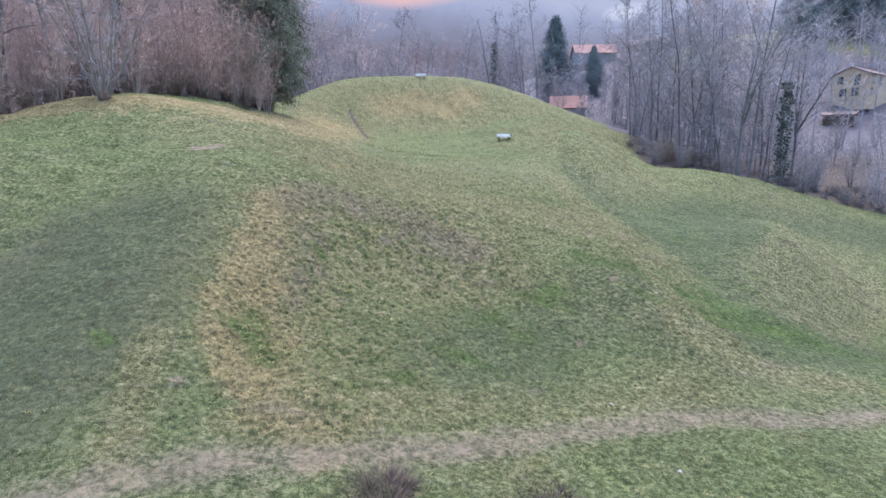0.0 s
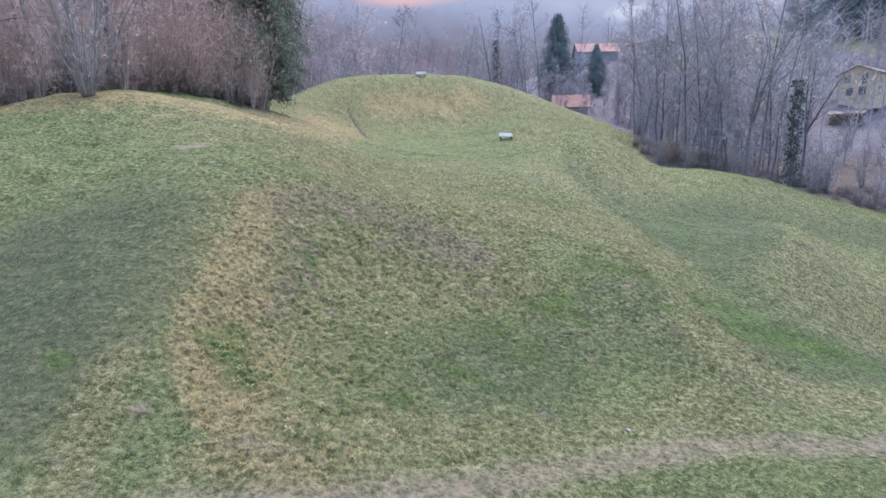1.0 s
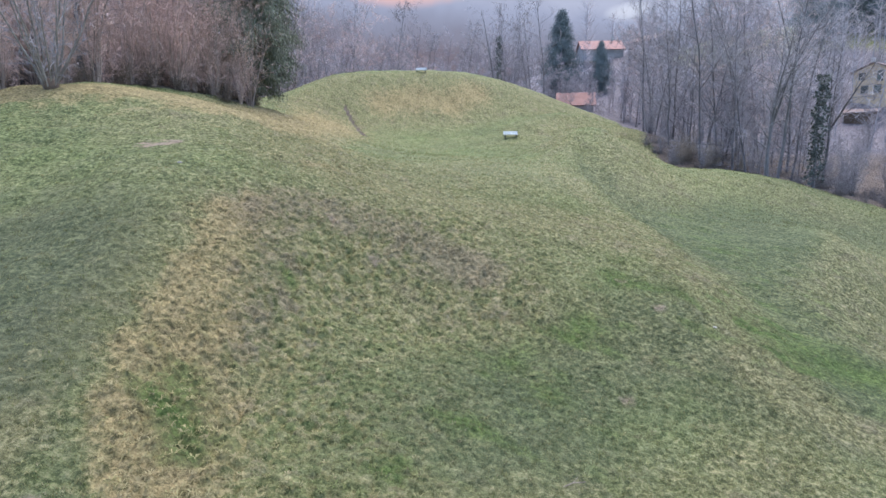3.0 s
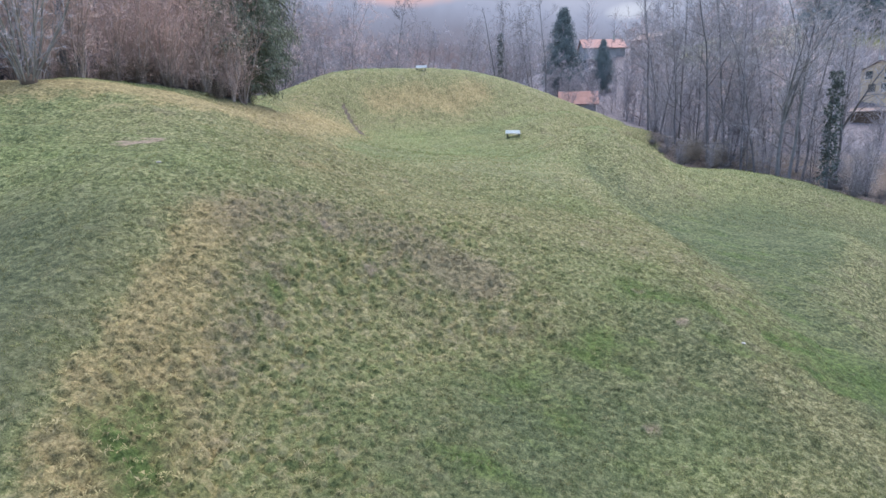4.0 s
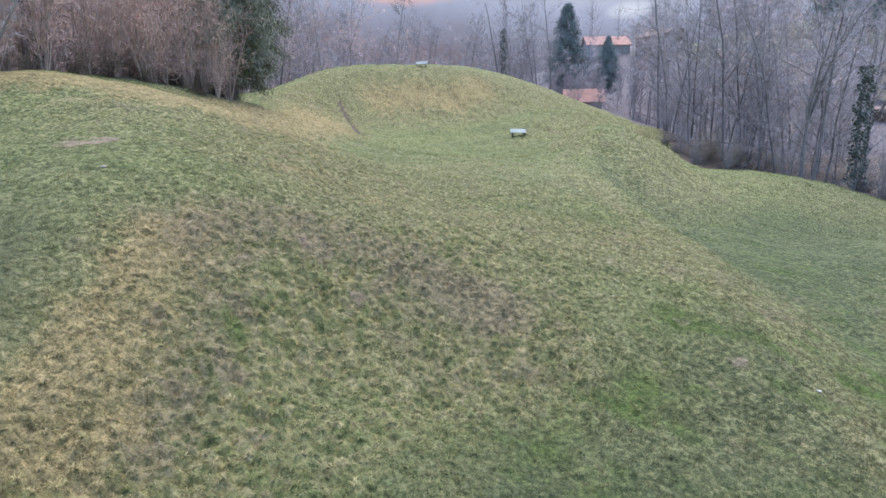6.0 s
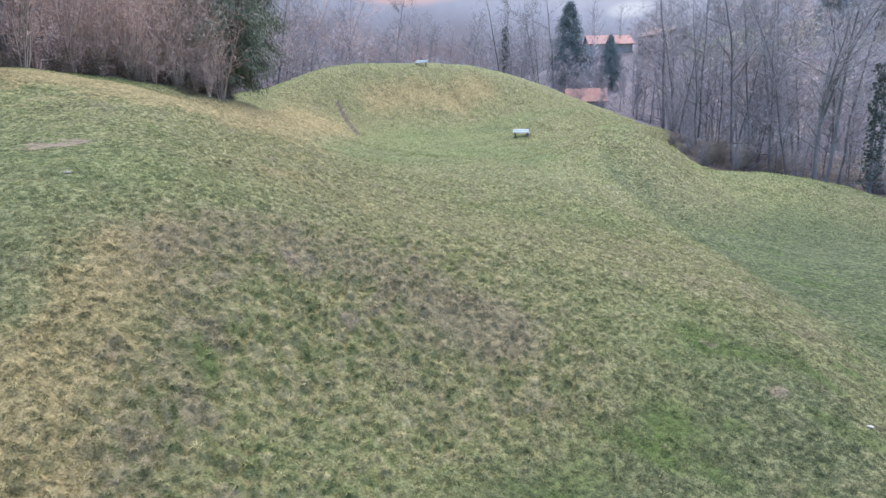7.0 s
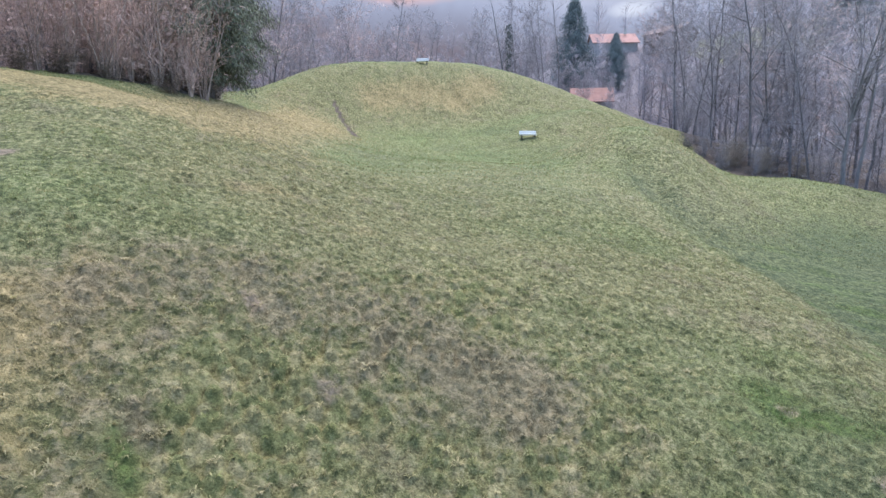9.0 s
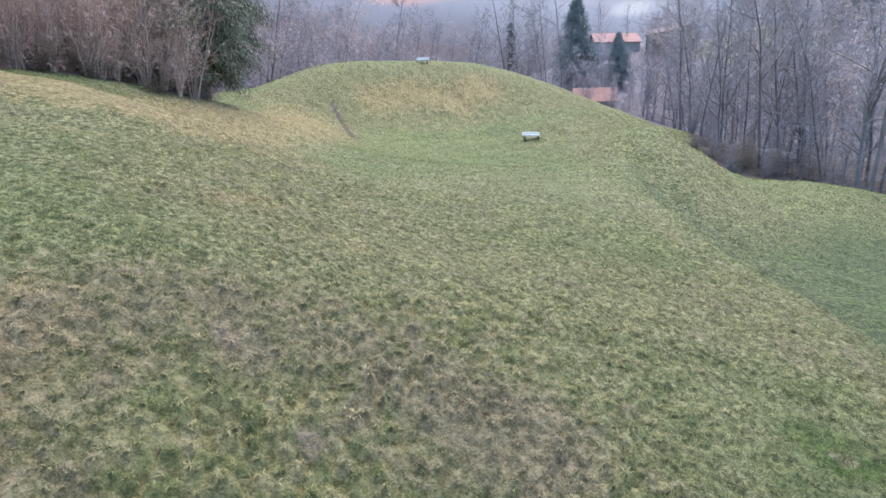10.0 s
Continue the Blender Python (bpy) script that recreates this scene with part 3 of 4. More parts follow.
# ---- the ground: one sheet from the pasture to the horizon ----
def steps(fine_from, fine_to, step, far, close):
    """Lines of the sheet: closest where the camera passes low, wider and wider outwards."""
    a = np.concatenate([np.arange(fine_from, close[0], step), np.arange(close[0], close[1], 0.054), np.arange(close[1], fine_to + step / 2, step)])
    out, d, p = [], step, 0.0
    while p < far:
        d *= 1.22
        p += d
        out.append(p)
    out = np.array(out)
    return np.concatenate([fine_from - out[::-1], a, a[-1] + out])


def bank_mask(x, y):
    """Where the steep tussocky bank curves round the hollow."""
    d = near_line(x, y, [(-4.6, 12.0), (-6.2, 14.6), (-6.3, 18.0), (-6.2, 21.0), (-5.0, 23.4), (-2.6, 24.2), (0.5, 23.6)])
    return np.exp(-(d / 2.3) ** 2) * in_hollow(x, y)


def ground_masks(x, y):
    s = slope(x, y)
    steep = np.clip((s - 0.24) / 0.30, 0, 1)
    dry = 0.16 + 0.55 * steep * (1 - np.exp(-(near_line(x, y, [(-13, 12), (-14, 20), (-15, 28)]) / 7.0) ** 2)) + 0.4 * bank_mask(x, y)
    dry += 0.6 * np.exp(-(near_line(x, y, [(-10, 40), (-13, 50), (-13, 58), (-13, 68)]) / 4.5) ** 2)                # floor of the saddle
    dry += 0.75 * np.exp(-(near_line(x, y, [(10.3, 28.6), (10.6, 24), (9.4, 20.2), (11.1, 18.9), (14, 18.3)]) / 0.9) ** 2)
    dry += 0.45 * np.exp(-(near_line(x, y, [(-3, 12.5), (3, 14.5), (8, 17)]) / 1.6) ** 2) + 0.9 * np.exp(-(near_line(x, y, [(-3, 29.5), (1, 30), (3.7, 30.2), (6.5, 30.1), (9.6, 29.0)]) / 2.4) ** 2)
    dry += 0.7 * np.exp(-(near_line(x, y, [(-7.3, 13.8), (-7.0, 12.4), (-6.6, 11.2), (-6.1, 9.6)]) / 0.55) ** 2)
    dry += 0.45 * np.exp(-(near_line(x, y, [(-11, 31), (-6, 33), (-1, 37), (3, 44)]) / 4.5) ** 2)
    # tan dead grass: lip of the bank, crest of the mound, side of the saddle
    tan = 0.62 * np.exp(-(near_line(x, y, [(-6.9, 24.0), (-7.6, 22.4), (-7.6, 20.4), (-7.1, 18.6), (-6.7, 17.0), (-6.0, 15.2), (-5.0, 13.2), (-3.9, 11.7), (-2.4, 11.0)]) / 1.25) ** 2) * (0.25 + 0.75 * in_hollow(x, y))
    tan += 0.45 * np.exp(-(near_line(x, y, [(-6.4, 23.0), (-5.6, 18.0), (-4.6, 14.2)]) / 1.2) ** 2)
    tan += 1.15 * np.exp(-(near_line(x, y, [(-26, 31.6), (-21, 33.4), (-18.1, 34.8), (-15.3, 36.0), (-12.2, 37.0)]) / 2.4) ** 2) + 1.0 * np.exp(-(near_line(x, y, [(-10.6, 37.5), (-12.0, 43.0), (-12.4, 48.0), (-11.6, 54), (-12.5, 60), (-12.5, 67)]) / 4.4) ** 2)
    tan += 0.8 * np.exp(-(near_line(x, y, [(-8, 78), (-3.4, 81), (0.3, 80.5), (4, 84)]) / 3.0) ** 2) + 0.35 * np.exp(-((x + 4.5) / 3.0) ** 2 - ((y - 29.6) / 1.6) ** 2)
    mauve = 0.66 * np.exp(-(near_line(x, y, [(-6.2, 23.6), (-5.0, 24.8), (-3.4, 25.4), (-1.0, 25.2), (1.0, 24.4)]) / 1.5) ** 2) + 0.55 * np.exp(-(near_line(x, y, [(-5.2, 21.6), (-5.0, 19.0)]) / 1.0) ** 2)
    mauve += 0.38 * np.exp(-((x - 0.6) / 1.6) ** 2 - ((y - 24.6) / 0.8) ** 2) + 0.45 * np.exp(-((x + 3.2) / 1.1) ** 2 - ((y - 11.8) / 0.8) ** 2)
    cool = 0.20 * np.exp(-(near_line(x, y, [(-20, 24), (-13, 26.5), (-10.0, 29)]) / 2.6) ** 2) + 0.85 * np.exp(-(near_line(x, y, [(-12, 9), (-11, 14), (-11, 20)]) / 3.5) ** 2)
    cool += 1.0 * np.exp(-(near_line(x, y, [(15.5, 24), (16.5, 33), (16.5, 40), (27, 45), (40, 44)]) / 5.5) ** 2) + 0.85 * np.exp(-(near_line(x, y, [(0.5, 17), (3.5, 20.6), (6.5, 22.0), (9, 21)]) / 3.4) ** 2)
    cool += 0.5 * np.exp(-((x - 6) / 4.0) ** 2 - ((y - 73) / 4.0) ** 2)
    past = x - step_line(y)                                                              # lush below the grassy step, dry above it; also paints the fold's shade
    along = np.exp(-((y - 35) / 12.0) ** 4)
    cool += 0.95 * np.clip(past / 0.9 + 0.2, 0, 1) * np.exp(-(np.maximum(past, 0) / 5.0) ** 2) * along
    dry += 0.5 * np.exp(-((past + 1.3) / 1.2) ** 2) * along
    lush = 0.36 * np.exp(-(near_line(x, y, [(1.4, 20.2), (2.4, 21.4)]) / 0.75) ** 2) + 0.55 * np.exp(-((x + 5.2) / 0.9) ** 2 - ((y - 15.0) / 1.0) ** 2)
    for px, py, pr, pk in ((4.4, 22.4, 0.9, 0.5), (6.2, 25.3, 0.8, 0.45), (0.4, 17.2, 0.7, 0.42), (-1.0, 15.2, 0.5, 0.7), (-4.9, 21.4, 0.7, 0.5), (1.6, 13.2, 0.6, 0.4), (2.8, 19.2, 0.8, 0.4), (-8.4, 13.6, 0.5, 0.5), (-5.7, 16.4, 1.0, 0.55), (-4.6, 14.2, 0.6, 0.5)):
        lush += pk * np.exp(-((x - px) / pr) ** 2 - ((y - py) / pr) ** 2)
    lush += 0.42 * np.exp(-(near_line(x, y, [(11.2, 22.6), (13.5, 21.6), (17.5, 21.4)]) / 1.5) ** 2) + 0.36 * np.exp(-(near_line(x, y, [(13, 25), (14, 30), (14.5, 38), (16, 43), (26, 48)]) / 5.0) ** 2)
    lush += 0.22 * np.exp(-(near_line(x, y, [(2.0, 17.0), (4.5, 21), (7.5, 25.0)]) / 3.2) ** 2)
    lush += 0.35 * np.exp(-((x - 8) / 5) ** 2 - ((y - 66) / 4) ** 2) + 0.18 * np.exp(-(near_line(x, y, [(-17, 24), (-12, 26), (-10, 30)]) / 3.5) ** 2)
    near = np.clip((46 - y) / 12, 0, 1)                                                  # small patches of each kind
    tan = tan + near * 0.45 * np.clip(wave(x, y, 61, 2.2) - 0.35, 0, 0.6)
    mauve = mauve + near * 0.6 * np.clip(wave(x, y, 63, 1.7) - 0.40, 0, 0.6) * (0.35 + 0.65 * in_hollow(x, y))
    lush = lush + near * 0.45 * np.clip(wave(x, y, 65, 1.8) - 0.30, 0, 0.6)
    bare = 0.53 * np.exp(-(near_line(x, y, PATH) / 1.0) ** 2)
    bare += (0.60 + 0.38 * wave(x, y, 71, 0.6)) * (np.exp(-(((x + 11.7) / 0.62) ** 2 + ((y - 27.4) / 0.62) ** 2) ** 2) + np.exp(-(((x + 10.9) / 0.55) ** 2 + ((y - 27.8) / 0.48) ** 2) ** 2))
    for px, py in ((7.2, 23.3), (6.4, 25.0), (-2.4, 23.6), (4.9, 19.2), (-6.1, 12.3), (-4.0, 24.6)):
        bare += 0.62 * np.exp(-((x - px) / 0.35) ** 2 - ((y - py) / 0.3) ** 2)
    gray = np.exp(-(near_line(x, y, [(-13, 6), (-11.0, 13), (-12, 18)]) / 5.0) ** 2) * (1 - in_hollow(x, y))
    litter = np.maximum(np.maximum(np.clip(wood_left(x, y) / 1.6 + 0.1, 0, 1), np.clip(wood_right(x, y) / 2.0 + 0.4, 0, 1) ), np.clip(wood_back(x, y) / 4.0, 0, 1) * (x < 32))
    far_meadow = np.clip((y - 134 + 0.25 * (x - 90)) / 6, 0, 1) * (x > 60)
    litter = litter * (1 - far_meadow) * (y < 260) + 0.8 * np.exp(-(near_line(x, y, SCAR) / 0.32) ** 4)
    for g in GULLIES:
        dry = dry + 0.5 * np.exp(-(near_line(x, y, g) / 0.9) ** 2)
    tuft, plant_kind = lumps(x, y, TUFT, 1.0)
    close = np.clip(np.minimum(np.minimum(x + 9.4, 10.4 - x), np.minimum(y - 10.2, 37.8 - y)) / 1.5, 0, 1)
    # haze tint of the far wood floor, growing with distance
    hazed_scrub = np.clip((y - 70) / 12, 0, 1) * (x > 22) * np.clip(litter, 0, 1)
    return {"tan": np.clip(tan, 0, 1.1), "mauve": mauve, "cool": np.clip(cool, 0, 1), "tuft": tuft, "plant": plant_kind, "rough": np.clip(tussocky(x, y) * 1.3 - 0.15, 0, 1) * close, "hazed_scrub": hazed_scrub, "dry": np.clip(dry, 0, 1.2), "lush": np.clip(lush, 0, 1.1), "bare": np.clip(bare, 0, 1.1), "gray": gray, "litter": litter}


def build_ground():
    xs, ys = steps(-48, 58, 0.40, 2900, (-9.6, 10.6)), steps(4, 106, 0.42, 2900, (10, 38))
    gx, gy = np.meshgrid(xs, ys)
    z = ground(gx, gy)
    far = np.hypot(gx, gy - 50)
    z = z + np.clip((far - 260) / 900, 0, 1) * 25
    nx, ny = len(xs), len(ys)
    i = np.arange(nx * ny).reshape(ny, nx)
    f = np.stack([i[:-1, :-1], i[:-1, 1:], i[1:, 1:], i[1:, :-1]], axis=2).reshape(-1, 4)
    me = bpy.data.meshes.new("ground")
    me.vertices.add(nx * ny)
    me.vertices.foreach_set("co", np.stack([gx, gy, z], axis=2).ravel())
    me.loops.add(f.size)
    me.loops.foreach_set("vertex_index", f.ravel())
    me.polygons.add(len(f))
    me.polygons.foreach_set("loop_start", np.arange(0, f.size, 4))
    me.polygons.foreach_set("use_smooth", np.ones(len(f), bool))
    me.update(calc_edges=True)
    for name, v in ground_masks(gx, gy).items():
        me.attributes.new(name, "FLOAT", "POINT").data.foreach_set("value", np.ascontiguousarray(v.ravel(), dtype=np.float32))
    me.materials.append(PASTURE)
    tagged(new("ground", me), "rolling green and straw-coloured winter pasture with worn path", "ground", kind="structure")


build_ground()


# ---- distance: glowing backdrop, painted as a hazy mountainside beyond the valley ----
def backdrop_material():
    m, nt, b = material("glowing_hazy_mountain")
    geo = nt.nodes.new("ShaderNodeNewGeometry")
    sep = nt.nodes.new("ShaderNodeSeparateXYZ")
    nt.links.new(geo.outputs["Position"], sep.inputs[0])
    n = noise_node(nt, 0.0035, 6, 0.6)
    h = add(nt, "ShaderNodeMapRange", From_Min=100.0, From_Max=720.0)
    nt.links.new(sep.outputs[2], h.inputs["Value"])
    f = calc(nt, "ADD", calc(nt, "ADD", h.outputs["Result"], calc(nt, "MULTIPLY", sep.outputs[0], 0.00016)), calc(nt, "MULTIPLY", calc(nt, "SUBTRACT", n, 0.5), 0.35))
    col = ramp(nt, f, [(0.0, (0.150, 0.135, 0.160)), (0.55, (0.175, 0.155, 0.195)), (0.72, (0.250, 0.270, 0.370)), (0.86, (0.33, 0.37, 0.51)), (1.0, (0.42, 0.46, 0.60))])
    # last light on the high slope, painted pink into the glow
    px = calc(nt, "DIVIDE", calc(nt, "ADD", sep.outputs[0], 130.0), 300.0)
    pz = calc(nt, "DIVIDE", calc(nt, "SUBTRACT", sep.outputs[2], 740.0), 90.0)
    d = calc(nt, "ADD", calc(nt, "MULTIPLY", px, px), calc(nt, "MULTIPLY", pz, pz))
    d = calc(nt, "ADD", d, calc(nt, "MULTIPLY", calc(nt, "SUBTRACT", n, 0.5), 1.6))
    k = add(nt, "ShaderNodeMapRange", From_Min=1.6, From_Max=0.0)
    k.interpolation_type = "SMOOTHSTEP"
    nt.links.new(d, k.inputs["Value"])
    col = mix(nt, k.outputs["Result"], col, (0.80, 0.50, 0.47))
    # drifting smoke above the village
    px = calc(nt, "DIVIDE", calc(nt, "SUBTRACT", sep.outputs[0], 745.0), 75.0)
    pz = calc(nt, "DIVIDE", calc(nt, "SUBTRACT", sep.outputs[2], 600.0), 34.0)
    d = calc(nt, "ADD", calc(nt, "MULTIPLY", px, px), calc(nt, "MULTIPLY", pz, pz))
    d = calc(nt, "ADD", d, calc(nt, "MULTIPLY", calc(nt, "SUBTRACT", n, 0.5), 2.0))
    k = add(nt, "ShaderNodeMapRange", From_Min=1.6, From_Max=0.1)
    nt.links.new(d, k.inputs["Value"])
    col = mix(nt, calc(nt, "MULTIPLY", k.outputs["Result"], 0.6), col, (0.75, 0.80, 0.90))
    # black and self-lit: its haze and evening light are all emission
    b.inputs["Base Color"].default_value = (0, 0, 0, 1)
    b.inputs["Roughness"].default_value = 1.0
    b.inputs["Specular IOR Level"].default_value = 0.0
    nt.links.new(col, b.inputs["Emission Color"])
    b.inputs["Emission Strength"].default_value = BACKDROP_GLOW
    return m


BACKDROP_GLOW = 0.27


def build_backdrop():
    az = np.radians(np.linspace(-75, 75, 151))
    rows = np.linspace(0, 1, 14)
    verts = []
    for k in rows:
        top = 860 + 90 * np.sin(az * 5.0 + 1) + 45 * np.sin(az * 13 + 2) + 18 * np.sin(az * 31)
        dist = 2350 + 260 * k + 40 * np.sin(az * 17 + 6 * k)
        verts.append(np.stack([np.sin(az) * dist, np.cos(az) * dist, 20 + (top - 20) * k], axis=1))
    verts = np.concatenate(verts)
    n = len(az)
    i = np.arange(len(verts)).reshape(len(rows), n)
    f = np.stack([i[:-1, :-1], i[:-1, 1:], i[1:, 1:], i[1:, :-1]], axis=2).reshape(-1, 4)
    tagged(new("backdrop", mesh_of("backdrop", verts, f, backdrop_material(), True)), "glowing backdrop painted as a hazy blue mountainside with last pink light", "mountain", kind="structure")


build_backdrop()


# ---- benches ----
def bench(x, y, turn, label):
    """A park bench: two iron end frames, three seat boards, three back boards."""
    top = new("bench")
    tagged(top, label, "bench", "benches on the hill")
    zs = [gz(x - 0.7, y), gz(x + 0.7, y), gz(x, y - 0.2), gz(x, y + 0.2)]
    top.matrix_basis = pose(x, y, min(zs) - 0.06, 0, 0, turn)
    for sx in (-0.60, 0.60):
        bm = box(0.06, 0.05, 0.43, 0.008, (sx, -0.20, 0.215))
        for b2 in (box(0.06, 0.05, 0.45, 0.008, (sx, 0.20, 0.225)), box(0.06, 0.50, 0.05, 0.008, (sx, 0, 0.42))):
            me = bpy.data.meshes.new("tmp")
            b2.to_mesh(me)
            bm.from_mesh(me)
            bpy.data.meshes.remove(me)
            b2.free()
        part("leg_frame", bm, DARK_METAL, top, "dark iron end frame")
        part("back_post", box(0.05, 0.045, 0.44, 0.008), DARK_METAL, top, "", pose(sx, 0.275, 0.63, -10))
    for i in range(3):
        part("seat_board", box(1.56, 0.14, 0.04, 0.01), WHITE_PAINT, top, "", pose(0, -0.17 + 0.16 * i, 0.465))
    for i in range(2):
        part("back_board", box(1.56, 0.035, 0.13, 0.01), WHITE_PAINT, top, "", pose(0, 0.235 + 0.026 * i, 0.62 + 0.15 * i, -10))
    return top


bench(7.1, 67.1, 4, "white slatted bench on the grass below the summit")
bench(-3.35, 86.6, -12, "white slatted bench on the grassy summit")


# ---- houses ----
def house(name, label, x, y, z, turn, length, width, wall_h, pitch, wall, roof, windows, chimney=True, eave=0.5, group=""):
    """Gabled house, z above the ground; the gables face along local y. windows: rows of (side, along, height, wide, tall); side 'f' is the front gable, 'r' the right long wall."""
    top = new(name)
    tagged(top, label, name.replace("_", " "), group)
    top.matrix_basis = pose(x, y, gz(x, y) + z, 0, 0, turn)
    w, l = width / 2, length / 2
    rise = w * math.tan(radians(pitch))
    v = [(-w, -l, -2), (w, -l, -2), (w, l, -2), (-w, l, -2), (-w, -l, wall_h), (w, -l, wall_h), (w, l, wall_h), (-w, l, wall_h), (0, -l, wall_h + rise), (0, l, wall_h + rise)]
    f = [(0, 1, 5, 8, 4), (1, 2, 6, 5), (2, 3, 7, 9, 6), (3, 0, 4, 7), (0, 3, 2, 1)]
    part_of("wall", mesh_of("wall", v, f, wall), top)
    rf = None
    for sg in (-1, 1):
        sl = (w + eave) / math.cos(radians(pitch))
        bm = box(sl, length + 2 * eave, 0.16, 0.03, (sg * sl / 2, 0, 0))
        rf = part("roof", bm, roof, top, "", pose(0, 0, wall_h + rise + 0.10, 0, sg * pitch, 0))
    if chimney:
        bm = box(0.6, 0.6, 1.5, 0.04)
        c = part("chimney", bm, CONCRETE, rf, "", rf.matrix_basis.inverted() @ pose(-w * 0.3, -l * 0.55, wall_h + rise + 0.35))
    for side, along, hgt, wide, tall in windows:
        m = pose(along, -l, hgt) if side == "f" else pose(w, along, hgt, 0, 0, 90)
        win = part("window", box(wide + 0.16, 0.10, tall + 0.16, 0.02), DARK_WOOD, top, "dark timber window frame", m)
        part("pane", box(wide, 0.03, tall), GLASS, win, "", pose(0, -0.055, 0))
        part("sill", box(wide + 0.3, 0.18, 0.06, 0.01), CONCRETE, win, "", pose(0, -0.06, -tall / 2 - 0.1))
    return top


house("house", "pale yellow rendered house with brown tiled roof and dark windows", 79.0, 110.5, 0.2, -58, 8, 6.2, 4.3, 24, YELLOW_WALL, BROWN_ROOF,
      [("f", -1.7, 3.5, 0.9, 1.2), ("f", 1.1, 3.4, 0.8, 1.7), ("f", -1.1, 1.2, 1.0, 1.2), ("f", 0.9, 1.2, 1.0, 1.3), ("r", -2.4, 3.3, 1.0, 1.2), ("r", 0.5, 3.3, 1.0, 1.2), ("r", -2.6, 1.2, 1.0, 1.2)])
house("shed", "low garden shed with red-brown roof beside the yellow house", 71.5, 104.5, 0.1, 52, 4.6, 3.0, 1.2, 18, DARK_WOOD, BROWN_ROOF, [("f", 0, 0.6, 0.7, 0.6)], False, 0.4)
house("farmhouse", "long pale farmhouse with red tiled roof on the valley side", 45.6, 179, -2.2, 86, 11.5, 11, 1.4, 30, PALE_WALL, RED_ROOF, [("r", -5, 2.4, 1.0, 1.3), ("r", -1, 2.4, 1.0, 1.3), ("r", 3, 2.4, 1.0, 1.3)], True)
house("barn", "barn with red tiled roof among bare trees below the hill", 25.6, 119, 0.2, 80, 6.5, 6, 1.2, 38, PALE_WALL, RED_ROOF, [("r", -2, 1.0, 0.8, 0.8)], False)
house("chalet", "brown timber chalet with dark roof behind bare trees", 57.5, 168, 0.2, 35, 10, 8, 4.5, 26, DARK_WOOD, BROWN_ROOF, [("f", -1.5, 2.5, 1.0, 1.2), ("f", 1.5, 2.5, 1.0, 1.2)], True)
house("cottage", "small white cottage far off behind the summit woods", -62, 190, 0.2, 40, 8, 6, 3.5, 28, PALE_WALL, BROWN_ROOF, [("f", -1, 1.8, 0.9, 1.2), ("f", 1.2, 1.8, 0.9, 1.2)], True)


def pole(x, y, h):
    top = new("utility_pole")
    tagged(top, "pale wooden utility pole on the far meadow", "pole", "utility poles")
    top.matrix_basis = place(x, y, 0, 1.0, 0.3)
    v, f = tubes([(0, 0, 0, 0, 0, h, 0.13, 0.09)], 8)
    part_of("post", mesh_of("post", v, f, CONCRETE, True), top)
    part("crossarm", box(1.2, 0.1, 0.1, 0.01), DARK_WOOD, top, "", pose(0, -0.13, h - 0.5))


pole(101, 143, 9.0)
pole(112, 138, 8.0)


# ---- trees ----
def scatter(templates, spots, seed, size=(0.85, 1.15)):
    """Puts the templates' copies on the spots; the first use of each is the template itself."""
    r = random.Random(seed)
    used = set()
    for k, (x, y) in enumerate(spots):
        t = templates[k % len(templates)] if k < len(templates) else r.choice(templates)
        s = r.uniform(*size)
        m = place(x, y, r.uniform(0, 360), s, 0.08, r.uniform(0.92, 1.1))
        if t.name in used:
            copy_thing(t, m)
        else:
            used.add(t.name)
            t.matrix_basis = m


def spots_in(seed, n, x0, x1, y0, y1, inside, gap):
    r, out = random.Random(seed), []
    for _ in range(n * 60):
        x, y = r.uniform(x0, x1), r.uniform(y0, y1)
        if inside(x, y) and all((x - a) ** 2 + (y - b) ** 2 > gap * gap for a, b in out):
            out.append((x, y))
            if len(out) == n:
                break
    return out


# woods behind the summit and beyond the meadow: slim grey trees
tall = [plant("bare_tree", bare_tree(10 + i, 17 + i % 5, 0.16 + 0.04 * (i % 4), 30, 0.80, 0.0066, 0.02, 16, False, 0.30), BARK, TWIG if i < 4 else BROWN_TWIG, "tall slim leafless tree with grey bark and fine twigs", "tree", "leafless woodland trees") for i in range(8)]
back = spots_in(3, 112, -46, 44, 100, 130, lambda x, y: wood_back(x, y) > 2 and not (17 < x < 36), 1.9)
right = spots_in(4, 36, 21, 64, 50, 92, lambda x, y: 1.5 < wood_right(x, y) < 28 and x / y < 0.56, 1.9)
left = spots_in(5, 84, -56, -14, 33, 72, lambda x, y: 1.0 < wood_left(x, y) < 24, 1.3)
scatter(tall[:5], back + right, 6)
scatter(tall[5:], left, 26)

# undergrowth trees: thin, twiggy from the ground up
thin = [plant("sapling", bare_tree(117 + i, 10, 0.06, 30, 0.7, 0.0062, 0.05, 12, False, 0.26), BARK, TWIG if i < 3 else BROWN_TWIG, "thin leafless sapling with dense fine twigs", "tree", "leafless saplings") for i in range(6)]
scatter(thin[3:], spots_in(15, 54, -50, -13.4, 30, 62, lambda x, y: 1.0 < wood_left(x, y) < 16, 1.5), 19, (0.7, 1.2))
